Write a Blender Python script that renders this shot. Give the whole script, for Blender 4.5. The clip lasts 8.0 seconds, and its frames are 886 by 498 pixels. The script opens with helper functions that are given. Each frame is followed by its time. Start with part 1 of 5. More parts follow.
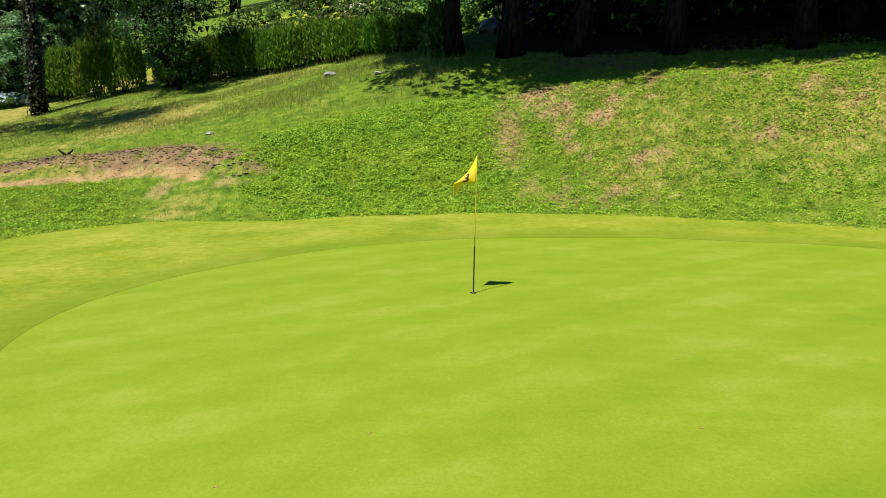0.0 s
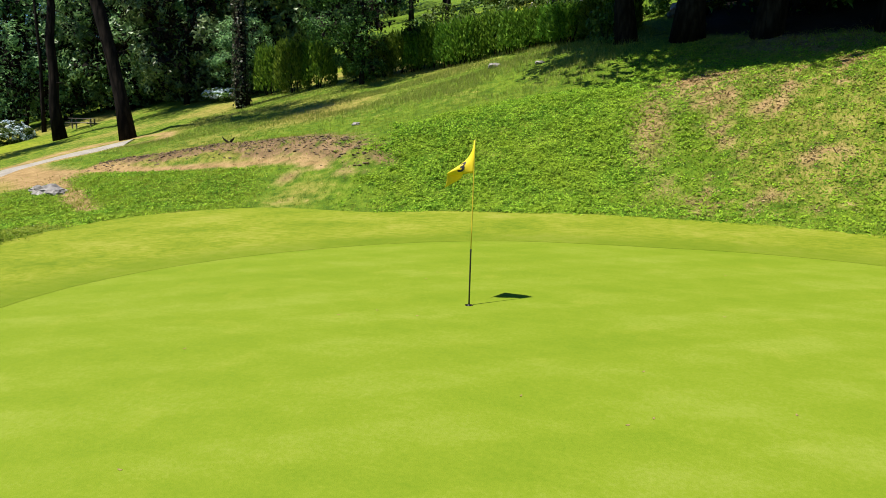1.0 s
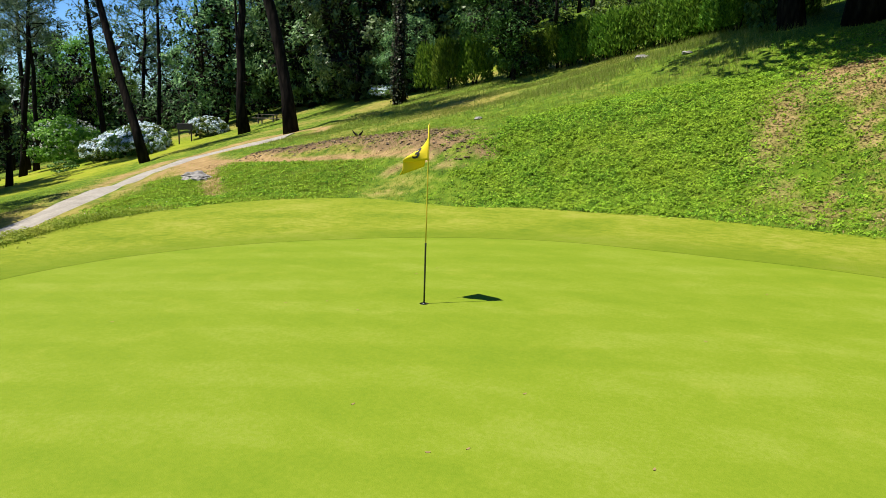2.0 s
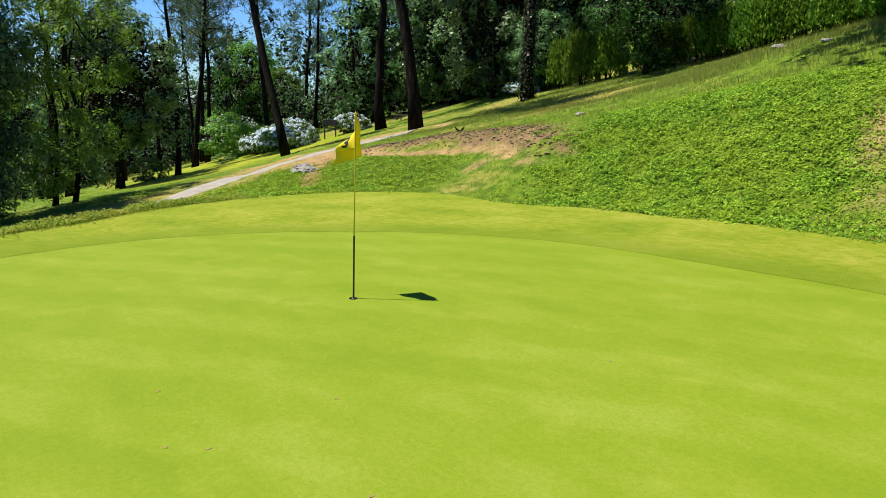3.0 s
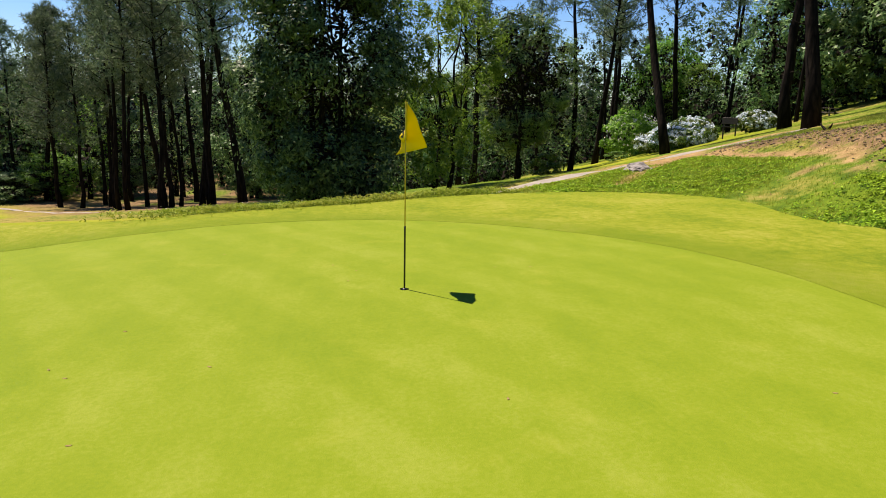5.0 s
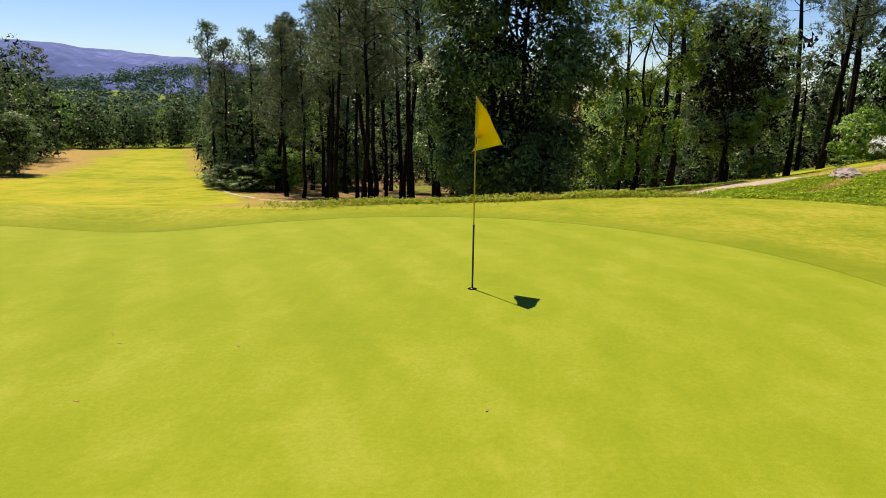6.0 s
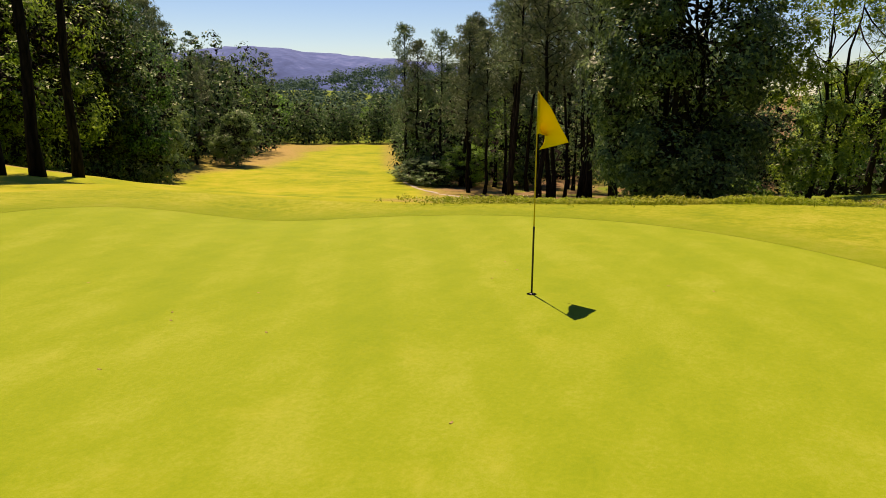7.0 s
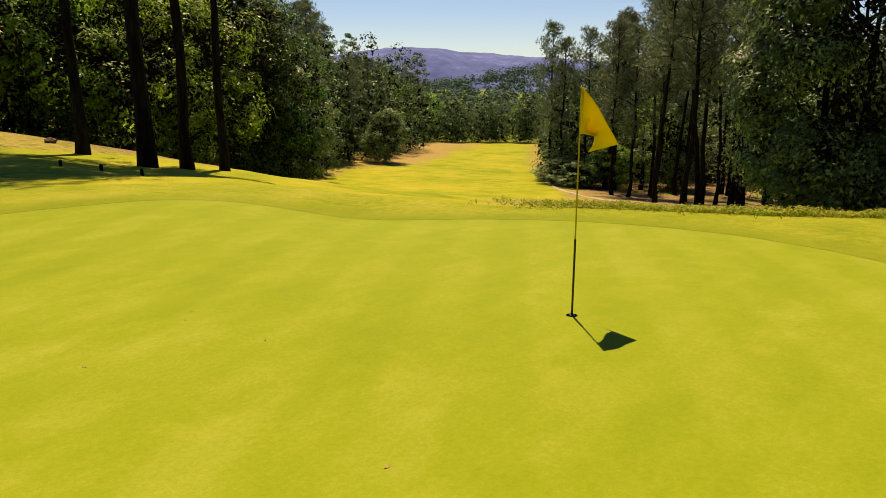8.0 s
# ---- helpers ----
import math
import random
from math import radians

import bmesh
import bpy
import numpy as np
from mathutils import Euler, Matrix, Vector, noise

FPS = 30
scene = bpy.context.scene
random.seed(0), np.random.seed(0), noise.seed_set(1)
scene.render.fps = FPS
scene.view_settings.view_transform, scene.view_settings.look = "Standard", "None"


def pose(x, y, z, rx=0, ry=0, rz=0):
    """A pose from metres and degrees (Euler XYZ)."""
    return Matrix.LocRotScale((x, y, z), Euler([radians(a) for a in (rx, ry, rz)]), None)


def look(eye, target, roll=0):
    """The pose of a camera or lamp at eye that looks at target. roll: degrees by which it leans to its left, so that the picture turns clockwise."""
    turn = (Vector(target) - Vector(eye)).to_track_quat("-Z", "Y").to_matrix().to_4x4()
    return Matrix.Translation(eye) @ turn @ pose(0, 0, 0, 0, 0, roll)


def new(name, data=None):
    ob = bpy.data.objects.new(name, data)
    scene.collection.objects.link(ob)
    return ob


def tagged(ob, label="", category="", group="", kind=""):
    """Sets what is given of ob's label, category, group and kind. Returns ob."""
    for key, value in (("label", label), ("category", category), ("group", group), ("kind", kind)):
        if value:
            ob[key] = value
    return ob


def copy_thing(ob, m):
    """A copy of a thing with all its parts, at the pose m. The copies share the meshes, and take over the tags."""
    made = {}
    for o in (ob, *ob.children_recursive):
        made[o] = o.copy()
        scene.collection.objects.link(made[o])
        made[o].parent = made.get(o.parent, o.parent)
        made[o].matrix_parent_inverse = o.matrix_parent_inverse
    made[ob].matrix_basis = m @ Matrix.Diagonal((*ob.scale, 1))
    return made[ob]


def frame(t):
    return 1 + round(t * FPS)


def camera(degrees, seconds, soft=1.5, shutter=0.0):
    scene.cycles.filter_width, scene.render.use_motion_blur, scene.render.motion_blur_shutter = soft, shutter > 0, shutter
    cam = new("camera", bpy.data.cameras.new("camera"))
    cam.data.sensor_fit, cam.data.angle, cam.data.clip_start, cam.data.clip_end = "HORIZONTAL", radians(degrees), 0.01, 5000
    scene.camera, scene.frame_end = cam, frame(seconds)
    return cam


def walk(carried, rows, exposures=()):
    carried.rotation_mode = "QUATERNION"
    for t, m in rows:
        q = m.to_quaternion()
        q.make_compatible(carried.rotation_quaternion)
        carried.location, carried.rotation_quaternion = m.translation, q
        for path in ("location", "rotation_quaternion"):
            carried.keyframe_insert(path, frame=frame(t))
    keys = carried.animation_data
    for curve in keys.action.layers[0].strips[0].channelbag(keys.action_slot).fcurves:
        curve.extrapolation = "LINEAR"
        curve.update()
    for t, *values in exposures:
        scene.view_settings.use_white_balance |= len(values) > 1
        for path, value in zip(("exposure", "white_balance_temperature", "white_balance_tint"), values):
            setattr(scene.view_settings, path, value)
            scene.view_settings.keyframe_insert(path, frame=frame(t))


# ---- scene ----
cam = camera(65.7, 8.0, soft=0.85)
PATH = [
    (0.0, -0.015, -0.083, 2.441, 0.20, -9.59, -0.91),
    (0.5, 1.511, 1.032, 2.331, 9.30, -9.81, -1.29),
    (1.0, 2.836, 2.013, 2.267, 18.60, -10.10, -1.54),
    (1.5, 4.042, 2.944, 2.204, 27.45, -10.35, -1.75),
    (3.0, 6.830, 5.929, 2.141, 48.31, -11.21, -2.08),
    (3.5, 7.482, 7.144, 2.140, 57.34, -11.52, -2.03),
    (4.0, 7.879, 8.139, 2.150, 66.54, -11.87, -1.95),
    (4.5, 8.107, 9.047, 2.160, 75.21, -12.15, -1.62),
    (6.0, 7.861, 11.406, 2.146, 101.16, -12.75, -0.95),
    (6.5, 7.565, 12.112, 2.145, 109.73, -12.95, -0.66),
    (7.0, 7.197, 12.677, 2.134, 117.08, -13.09, -0.43),
    (7.5, 6.708, 13.145, 2.111, 124.30, -13.16, -0.25),
    (8.0, 6.022, 13.314, 2.100, 129.52, -13.23, -0.18),
]
EXPOSURE = [(0.0, 0.85, 6500, 10), (3.5, 0.85, 6550, 11), (4.5, 0.85, 7100, 17), (6.0, 0.8, 8300, 24), (8.0, 0.73, 11300, 27)]
walk(cam, [(t, pose(x, y, z, 90 + pitch, roll, yaw)) for t, x, y, z, yaw, pitch, roll in PATH], EXPOSURE)

# ---- sky and sun ----
SUN_FROM, SUN_UP = 225.0, 65.0  # degrees anticlockwise from +x to where the sun stands; elevation
world = bpy.data.worlds.new("sky")
scene.world = world
world.use_nodes = True
wn = world.node_tree
sky = wn.nodes.new("ShaderNodeTexSky")
sky.sky_type, sky.sun_disc = "NISHITA", False
sky.sun_elevation, sky.sun_rotation = radians(SUN_UP), radians(90 - SUN_FROM)
sky.air_density, sky.dust_density, sky.ozone_density, sky.altitude = 1.0, 0.1, 3.0, 0
deep = wn.nodes.new("ShaderNodeHueSaturation")
deep.inputs["Saturation"].default_value = 1.25
wn.links.new(sky.outputs[0], deep.inputs["Color"])
clear = wn.nodes.new("ShaderNodeMix")
clear.data_type, clear.blend_type = "RGBA", "MULTIPLY"
clear.inputs[0].default_value, clear.inputs[7].default_value = 1.0, (0.73, 0.97, 1.32, 1)
wn.links.new(deep.outputs[0], clear.inputs[6])
wn.links.new(clear.outputs[2], wn.nodes["Background"].inputs[0])
wn.nodes["Background"].inputs[1].default_value = 0.066
sun_to = Vector((-math.cos(radians(SUN_FROM)) * math.cos(radians(SUN_UP)), -math.sin(radians(SUN_FROM)) * math.cos(radians(SUN_UP)), -math.sin(radians(SUN_UP))))
sun = new("sun", bpy.data.lights.new("sun", "SUN"))
sun.data.energy, sun.data.angle, sun.data.color = 5.15, radians(0.53), (1.0, 0.95, 0.87)
sun.matrix_world = look((-40, -40, 120), tuple(Vector((-40, -40, 120)) + sun_to))


# ---- shape of the land ----
CX, CY = 3.0, 8.5
GREEN_EDGE = [(0, 9.2), (42, 8.6), (62, 7.4), (81, 7.05), (93, 6.85), (104, 6.95), (119, 7.4), (129, 7.75), (140, 8.1), (151, 8.45), (163, 8.75), (172, 8.78),
              (180, 8.6), (190, 8.25), (197, 7.85), (206, 7.75), (216, 7.95), (226, 8.5), (236, 8.9), (243, 8.75), (254, 8.15), (263, 8.15), (300, 9.0)]
APRON_EDGE = [(0, 12), (46, 11.2), (64, 10.4), (90, 10.4), (101, 10.7), (110, 10.9), (119, 12.0), (125, 12.2), (130, 12.9), (135, 15.2), (140, 16.0), (149, 16.3),
              (157, 15.2), (164, 14.0), (169, 13.0), (172, 11.9), (181, 10.95), (188, 10.5), (199, 9.5), (210, 10.0), (223, 10.9), (238, 12.7), (259, 12.3), (300, 12.5), (335, 12.5)]


def ring_table(pairs):
    """A smooth closed curve through (degrees, radius) pairs, one radius a degree."""
    a = np.array([p[0] for p in pairs], float)
    r = np.array([p[1] for p in pairs], float)
    a = np.concatenate([a - 360, a, a + 360])
    r = np.tile(r, 3)
    lin = np.interp(np.arange(-360, 720), a, r)
    k = np.hanning(13)
    return np.convolve(lin, k / k.sum(), "same")[360:720]


GREEN_R, APRON_R = ring_table(GREEN_EDGE), ring_table(APRON_EDGE)


def radius_at(table, deg):
    return np.interp(np.mod(deg, 360), np.arange(361), np.append(table, table[0]))


def smooth(a, b, x):
    u = np.clip((x - a) / (b - a), 0, 1)
    return u * u * (3 - 2 * u)


def soft(x, w):
    return w * np.logaddexp(0, x / w)


def apron_gap(x, y):
    """Metres outside the mown apron round the green."""
    return np.hypot(x - CX, y - CY) - radius_at(APRON_R, np.degrees(np.arctan2(y - CY, x - CX)))


def pad_z(x, y):
    """The green's own fall: down to the west, up a little to the north, a low swell at the south."""
    z = -0.047 * soft(0.2 - x, 0.8) + 0.021 * (soft(y - 3, 1.0) - 7.32) + 0.009 * soft(x - 1, 1.5)
    return z + 0.17 * np.exp(-((x - 0.5) / 3.4) ** 2 - ((y - 0.2) / 2.8) ** 2) - 0.19 * np.exp(-((x + 3.3) / 1.9) ** 2 - ((y - 3.3) / 2.0) ** 2) + 0.013


def ground_z(x, y):
    x, y = np.asarray(x, float), np.asarray(y, float)
    d = y - 22
    p = -0.5 + 0.152 * d + 0.072 * np.sqrt(d * d + 16)
    p = p + 0.15 * (np.where(x < 14, x, 14 + (x - 14) * 0.35) + 20)
    p = p + 0.07 * soft(y - 45, 5)
    p = p + 0.8 * smooth(27, 34, y) * smooth(-14, 2, x)
    p = p + 1.9 * smooth(44, 55, y) * smooth(-24, -10, x)
    p = p - 1.8 * np.exp(-((x + 13) / 10) ** 2 - ((y - 5) / 12) ** 2)
    p = p - 1.3 * np.exp(-((x + 27) / 9) ** 2 - ((y + 1) / 10) ** 2)
    p = p + 2.6 * np.exp(-((x + 7) / 16) ** 2 - ((y + 33) / 15) ** 2)
    side = (x + 12) * 0.543 - (y + 12) * 0.839
    p = p + 0.10 * soft(side - 17, 3) * smooth(35, 80, np.hypot(x, y)) * smooth(-5, -25, y)
    r = np.hypot(x, y)
    low = -11.0 - 0.03 * (np.minimum(r, 260) - 75) + 0.15 * soft(np.minimum(side, 90) - 17, 3) * smooth(60, 110, r) * smooth(-5, -25, y)
    p = low + soft(p - low, 1.0)
    p = np.where(r > 150, low + (p - low) * (1 - 0.7 * smooth(150, 500, r)), p)
    pad = pad_z(x, y)
    return pad + (p - pad) * smooth(-0.2, 7.0, apron_gap(x, y))


# ---- materials ----
def shader(name):
    m = bpy.data.materials.new(name)
    m.use_nodes = True
    nt = m.node_tree
    return m, nt, nt.nodes["Principled BSDF"]


def node(nt, kind, **sockets):
    n = nt.nodes.new(kind)
    for k, v in sockets.items():
        n.inputs[k.replace("_", " ")].default_value = v
    return n


def noise_tex(nt, scale, detail=4.0, rough=0.55, coord=None):
    n = node(nt, "ShaderNodeTexNoise", Scale=scale, Detail=detail, Roughness=rough)
    if coord is None:
        coord = nt.nodes.new("ShaderNodeTexCoord").outputs["Object"]
    nt.links.new(coord, n.inputs["Vector"])
    return n.outputs["Fac"]


def ramp(nt, value, *stops):
    r = nt.nodes.new("ShaderNodeValToRGB")
    els = r.color_ramp.elements
    while len(els) < len(stops):
        els.new(0.5)
    for e, (p, c) in zip(els, stops):
        e.position, e.color = p, (*c, 1) if len(c) == 3 else c
    nt.links.new(value, r.inputs[0])
    return r.outputs[0]


def blend(nt, fac, a, b, kind="MIX"):
    m = nt.nodes.new("ShaderNodeMix")
    m.data_type, m.blend_type = "RGBA", kind
    for sock, v in ((m.inputs[0], fac), (m.inputs[6], a), (m.inputs[7], b)):
        if isinstance(v, (int, float)):
            sock.default_value = v
        elif isinstance(v, tuple):
            sock.default_value = (*v, 1)
        else:
            nt.links.new(v, sock)
    return m.outputs[2]


def calc(nt, op, a, b=0.0, clamp=False):
    m = nt.nodes.new("ShaderNodeMath")
    m.operation, m.use_clamp = op, clamp
    for sock, v in ((m.inputs[0], a), (m.inputs[1], b)):
        if isinstance(v, (int, float)):
            sock.default_value = v
        else:
            nt.links.new(v, sock)
    return m.outputs[0]


def grey(v):
    return (v, v, v)


def bump(nt, bsdf, height, strength=0.5, distance=0.02):
    b = node(nt, "ShaderNodeBump", Strength=strength, Distance=distance)
    nt.links.new(height, b.inputs["Height"])
    nt.links.new(b.outputs[0], bsdf.inputs["Normal"])


def attribute(nt, name):
    a = nt.nodes.new("ShaderNodeAttribute")
    a.attribute_name = name
    return a.outputs["Fac"]


def island_random(nt):
    return nt.nodes.new("ShaderNodeNewGeometry").outputs["Random Per Island"]


def object_random(nt):
    return nt.nodes.new("ShaderNodeObjectInfo").outputs["Random"]


def leaf_mat(name, dark, mid, light, through_light=0.35, rough=0.5, tip=None, vary=1.0, gloss=0.12):
    """Leaves: colour differs leaf by leaf and tree by tree; some light passes through."""
    m, nt, b = shader(name)
    stops = [(0.0, dark), (0.55, mid), (0.93, light)] + ([(1.0, tip)] if tip else [])
    col = ramp(nt, island_random(nt), *stops)
    hsv = nt.nodes.new("ShaderNodeHueSaturation")
    nt.links.new(calc(nt, "ADD", calc(nt, "MULTIPLY", object_random(nt), 0.05 * vary), 0.5 - 0.025 * vary), hsv.inputs["Hue"])
    nt.links.new(calc(nt, "ADD", calc(nt, "MULTIPLY", object_random(nt), 0.5 * vary), 1 - 0.25 * vary), hsv.inputs["Value"])
    nt.links.new(col, hsv.inputs["Color"])
    nt.links.new(hsv.outputs[0], b.inputs["Base Color"])
    b.inputs["Roughness"].default_value = rough
    b.inputs["Specular IOR Level"].default_value = gloss
    t = nt.nodes.new("ShaderNodeBsdfTranslucent")
    nt.links.new(hsv.outputs[0], t.inputs["Color"])
    mix = nt.nodes.new("ShaderNodeMixShader")
    mix.inputs[0].default_value = through_light
    nt.links.new(b.outputs[0], mix.inputs[1])
    nt.links.new(t.outputs[0], mix.inputs[2])
    nt.links.new(mix.outputs[0], nt.nodes["Material Output"].inputs["Surface"])
    return m


def tone_drift(m, scale, colour, amount):
    """Drifts of another tone over a leaf material."""
    nt = m.node_tree
    hsv = next(n for n in nt.nodes if n.type == "HUE_SAT")
    f = calc(nt, "MULTIPLY", ramp(nt, noise_tex(nt, scale, 4, 0.6), (0.42, grey(0)), (0.62, grey(1))), amount)
    old = hsv.inputs["Color"].links[0].from_socket
    nt.links.new(blend(nt, f, old, colour), hsv.inputs["Color"])


def bark_mat(name, dark, light, scale=6.0):
    m, nt, b = shader(name)
    tc = nt.nodes.new("ShaderNodeTexCoord")
    mp = node(nt, "ShaderNodeMapping", Scale=(1.0, 1.0, 0.22))
    nt.links.new(tc.outputs["Object"], mp.inputs["Vector"])
    v = node(nt, "ShaderNodeTexVoronoi", Scale=scale)
    nt.links.new(mp.outputs[0], v.inputs["Vector"])
    n = noise_tex(nt, scale * 2.5, 6, 0.6, mp.outputs[0])
    f = calc(nt, "ADD", calc(nt, "MULTIPLY", v.outputs["Distance"], 0.6), calc(nt, "MULTIPLY", n, 0.6))
    nt.links.new(ramp(nt, f, (0.25, light), (0.75, dark)), b.inputs["Base Color"])
    b.inputs["Roughness"].default_value = 0.95
    b.inputs["Specular IOR Level"].default_value = 0.06
    bump(nt, b, f, 0.9, 0.05)
    return m


# the close-mown green: alternate mowing stripes, worn lighter blotches, fine blades
def green_mat():
    m, nt, b = shader("mown_green")
    pos = nt.nodes.new("ShaderNodeTexCoord").outputs["Object"]
    mp = node(nt, "ShaderNodeMapping", Rotation=(0, 0, radians(-33)))
    nt.links.new(pos, mp.inputs["Vector"])
    w = node(nt, "ShaderNodeTexWave", Scale=0.285, Distortion=0.5, Detail=2.0, Detail_Scale=0.25)
    w.bands_direction = "Y"
    nt.links.new(mp.outputs[0], w.inputs["Vector"])
    stripe = ramp(nt, w.outputs["Fac"], (0.30, grey(0)), (0.70, grey(1)))
    st = node(nt, "ShaderNodeMapping", Scale=(0.30, 1.6, 1.0), Rotation=(0, 0, radians(-33)))
    nt.links.new(pos, st.inputs["Vector"])
    streak = noise_tex(nt, 1.5, 4, 0.6, st.outputs[0])
    big = noise_tex(nt, 0.40, 3, 0.5, pos)
    mid = noise_tex(nt, 2.6, 4, 0.6, pos)
    fine = noise_tex(nt, 110, 3, 0.7, pos)
    worn = noise_tex(nt, 0.9, 4, 0.6, pos)
    f = calc(nt, "ADD", calc(nt, "MULTIPLY", big, 0.30), calc(nt, "MULTIPLY", mid, 0.22))
    f = calc(nt, "ADD", f, calc(nt, "MULTIPLY", streak, 0.26))
    f = calc(nt, "ADD", f, calc(nt, "MULTIPLY", blend(nt, calc(nt, "MULTIPLY", worn, 0.8, True), stripe, grey(0.5)), 0.095))
    f = calc(nt, "ADD", f, calc(nt, "MULTIPLY", calc(nt, "SUBTRACT", noise_tex(nt, 24, 5, 0.8, pos), 0.5), 0.52))
    col = ramp(nt, f, (0.22, (0.106, 0.168, 0.006)), (0.44, (0.153, 0.205, 0.011)), (0.66, (0.212, 0.250, 0.034)))
    col = blend(nt, calc(nt, "MULTIPLY", ramp(nt, fine, (0.35, grey(0)), (0.75, grey(1))), 0.38), col, (0.094, 0.158, 0.005))
    col = blend(nt, calc(nt, "MULTIPLY", ramp(nt, noise_tex(nt, 1.3, 3, 0.55, pos), (0.60, grey(0)), (0.78, grey(1))), 0.14), col, (0.28, 0.26, 0.03))
    nt.links.new(col, b.inputs["Base Color"])
    b.inputs["Roughness"].default_value = 0.85
    b.inputs["Specular IOR Level"].default_value = 0.1
    bump(nt, b, fine, 0.4, 0.010)
    return m


def apron_mat():
    """Coarser mown turf, with a longer and darker collar next to the green."""
    m, nt, b = shader("mown_apron")
    pos = nt.nodes.new("ShaderNodeTexCoord").outputs["Object"]
    mp = node(nt, "ShaderNodeMapping", Scale=(1.0, 1.3, 1.0), Rotation=(0, 0, radians(20)))
    nt.links.new(pos, mp.inputs["Vector"])
    big = noise_tex(nt, 0.5, 4, 0.6, pos)
    mid = noise_tex(nt, 4.5, 6, 0.75, mp.outputs[0])
    fine = noise_tex(nt, 42, 4, 0.75, pos)
    f = calc(nt, "ADD", calc(nt, "MULTIPLY", big, 0.45), calc(nt, "MULTIPLY", mid, 0.55))
    col = ramp(nt, f, (0.36, (0.110, 0.168, 0.007)), (0.5, (0.190, 0.228, 0.014)), (0.64, (0.285, 0.285, 0.044)))
    collar = calc(nt, "MULTIPLY", attribute(nt, "collar"), calc(nt, "ADD", 0.35, mid))
    col = blend(nt, calc(nt, "MULTIPLY", collar, 0.62, True), col, (0.105, 0.165, 0.006))
    col = blend(nt, calc(nt, "MULTIPLY", ramp(nt, fine, (0.35, grey(0)), (0.72, grey(1))), 0.38), col, (0.075, 0.115, 0.005))
    nt.links.new(col, b.inputs["Base Color"])
    b.inputs["Roughness"].default_value = 0.9
    b.inputs["Specular IOR Level"].default_value = 0.1
    bump(nt, b, fine, 0.7, 0.03)
    return m


# the rough land: turf, dry turf, bare earth, needle litter, fairway, told apart by attributes of the sheet
def land_mat():
    m, nt, b = shader("land")
    pos = nt.nodes.new("ShaderNodeTexCoord").outputs["Object"]
    big = noise_tex(nt, 0.35, 4, 0.6, pos)
    mid = noise_tex(nt, 2.3, 6, 0.65, pos)
    fine = noise_tex(nt, 30, 6, 0.75, pos)
    f = calc(nt, "ADD", calc(nt, "MULTIPLY", mid, 0.5), calc(nt, "MULTIPLY", fine, 0.5))
    turf = ramp(nt, f, (0.40, (0.024, 0.056, 0.004)), (0.5, (0.078, 0.132, 0.007)), (0.65, (0.165, 0.215, 0.018)))
    dry = ramp(nt, f, (0.38, (0.085, 0.088, 0.014)), (0.5, (0.205, 0.178, 0.036)), (0.65, (0.280, 0.215, 0.070)))
    earth = ramp(nt, f, (0.33, (0.13, 0.080, 0.030)), (0.5, (0.25, 0.165, 0.068)), (0.68, (0.37, 0.265, 0.125)))
    # near-black: painted shade under the bank's trees, dark soil at the scar
    shade_soil = ramp(nt, f, (0.35, (0.006, 0.005, 0.003)), (0.65, (0.030, 0.022, 0.013)))
    litter = ramp(nt, f, (0.33, (0.050, 0.036, 0.016)), (0.5, (0.150, 0.098, 0.046)), (0.68, (0.290, 0.190, 0.100)))
    wide = noise_tex(nt, 0.07, 4, 0.65, pos)
    g = calc(nt, "ADD", calc(nt, "MULTIPLY", big, 0.4), calc(nt, "MULTIPLY", mid, 0.2))
    fair = ramp(nt, calc(nt, "ADD", g, calc(nt, "MULTIPLY", wide, 0.4)), (0.38, (0.105, 0.160, 0.007)), (0.5, (0.185, 0.215, 0.011)), (0.62, (0.265, 0.25, 0.028)))

    def mask(name, hard=0.55):
        a = attribute(nt, name)
        s = calc(nt, "ADD", a, calc(nt, "MULTIPLY", calc(nt, "SUBTRACT", f, 0.5), 1.5))
        return ramp(nt, s, (0.5 - hard * 0.3, grey(0)), (0.5 + hard * 0.3, grey(1)))
    col = blend(nt, mask("dry"), turf, dry)
    col = blend(nt, mask("fairway", 0.8), col, fair)
    col = blend(nt, mask("litter"), col, litter)
    col = blend(nt, mask("earth", 1.1), col, earth)
    col = blend(nt, mask("shade_soil"), col, shade_soil)
    nt.links.new(col, b.inputs["Base Color"])
    b.inputs["Roughness"].default_value = 0.95
    b.inputs["Specular IOR Level"].default_value = 0.1
    bump(nt, b, f, 0.45, 0.05)
    return m


def grain_mat(name, dark, mid, light, scale=8.0, rough=0.9, relief=0.5):
    m, nt, b = shader(name)
    a = noise_tex(nt, scale, 6, 0.65)
    c = noise_tex(nt, scale * 0.12, 3, 0.5)
    f = calc(nt, "ADD", calc(nt, "MULTIPLY", a, 0.6), calc(nt, "MULTIPLY", c, 0.4))
    nt.links.new(ramp(nt, f, (0.35, dark), (0.5, mid), (0.65, light)), b.inputs["Base Color"])
    b.inputs["Roughness"].default_value = rough
    bump(nt, b, a, relief, 0.03)
    return m


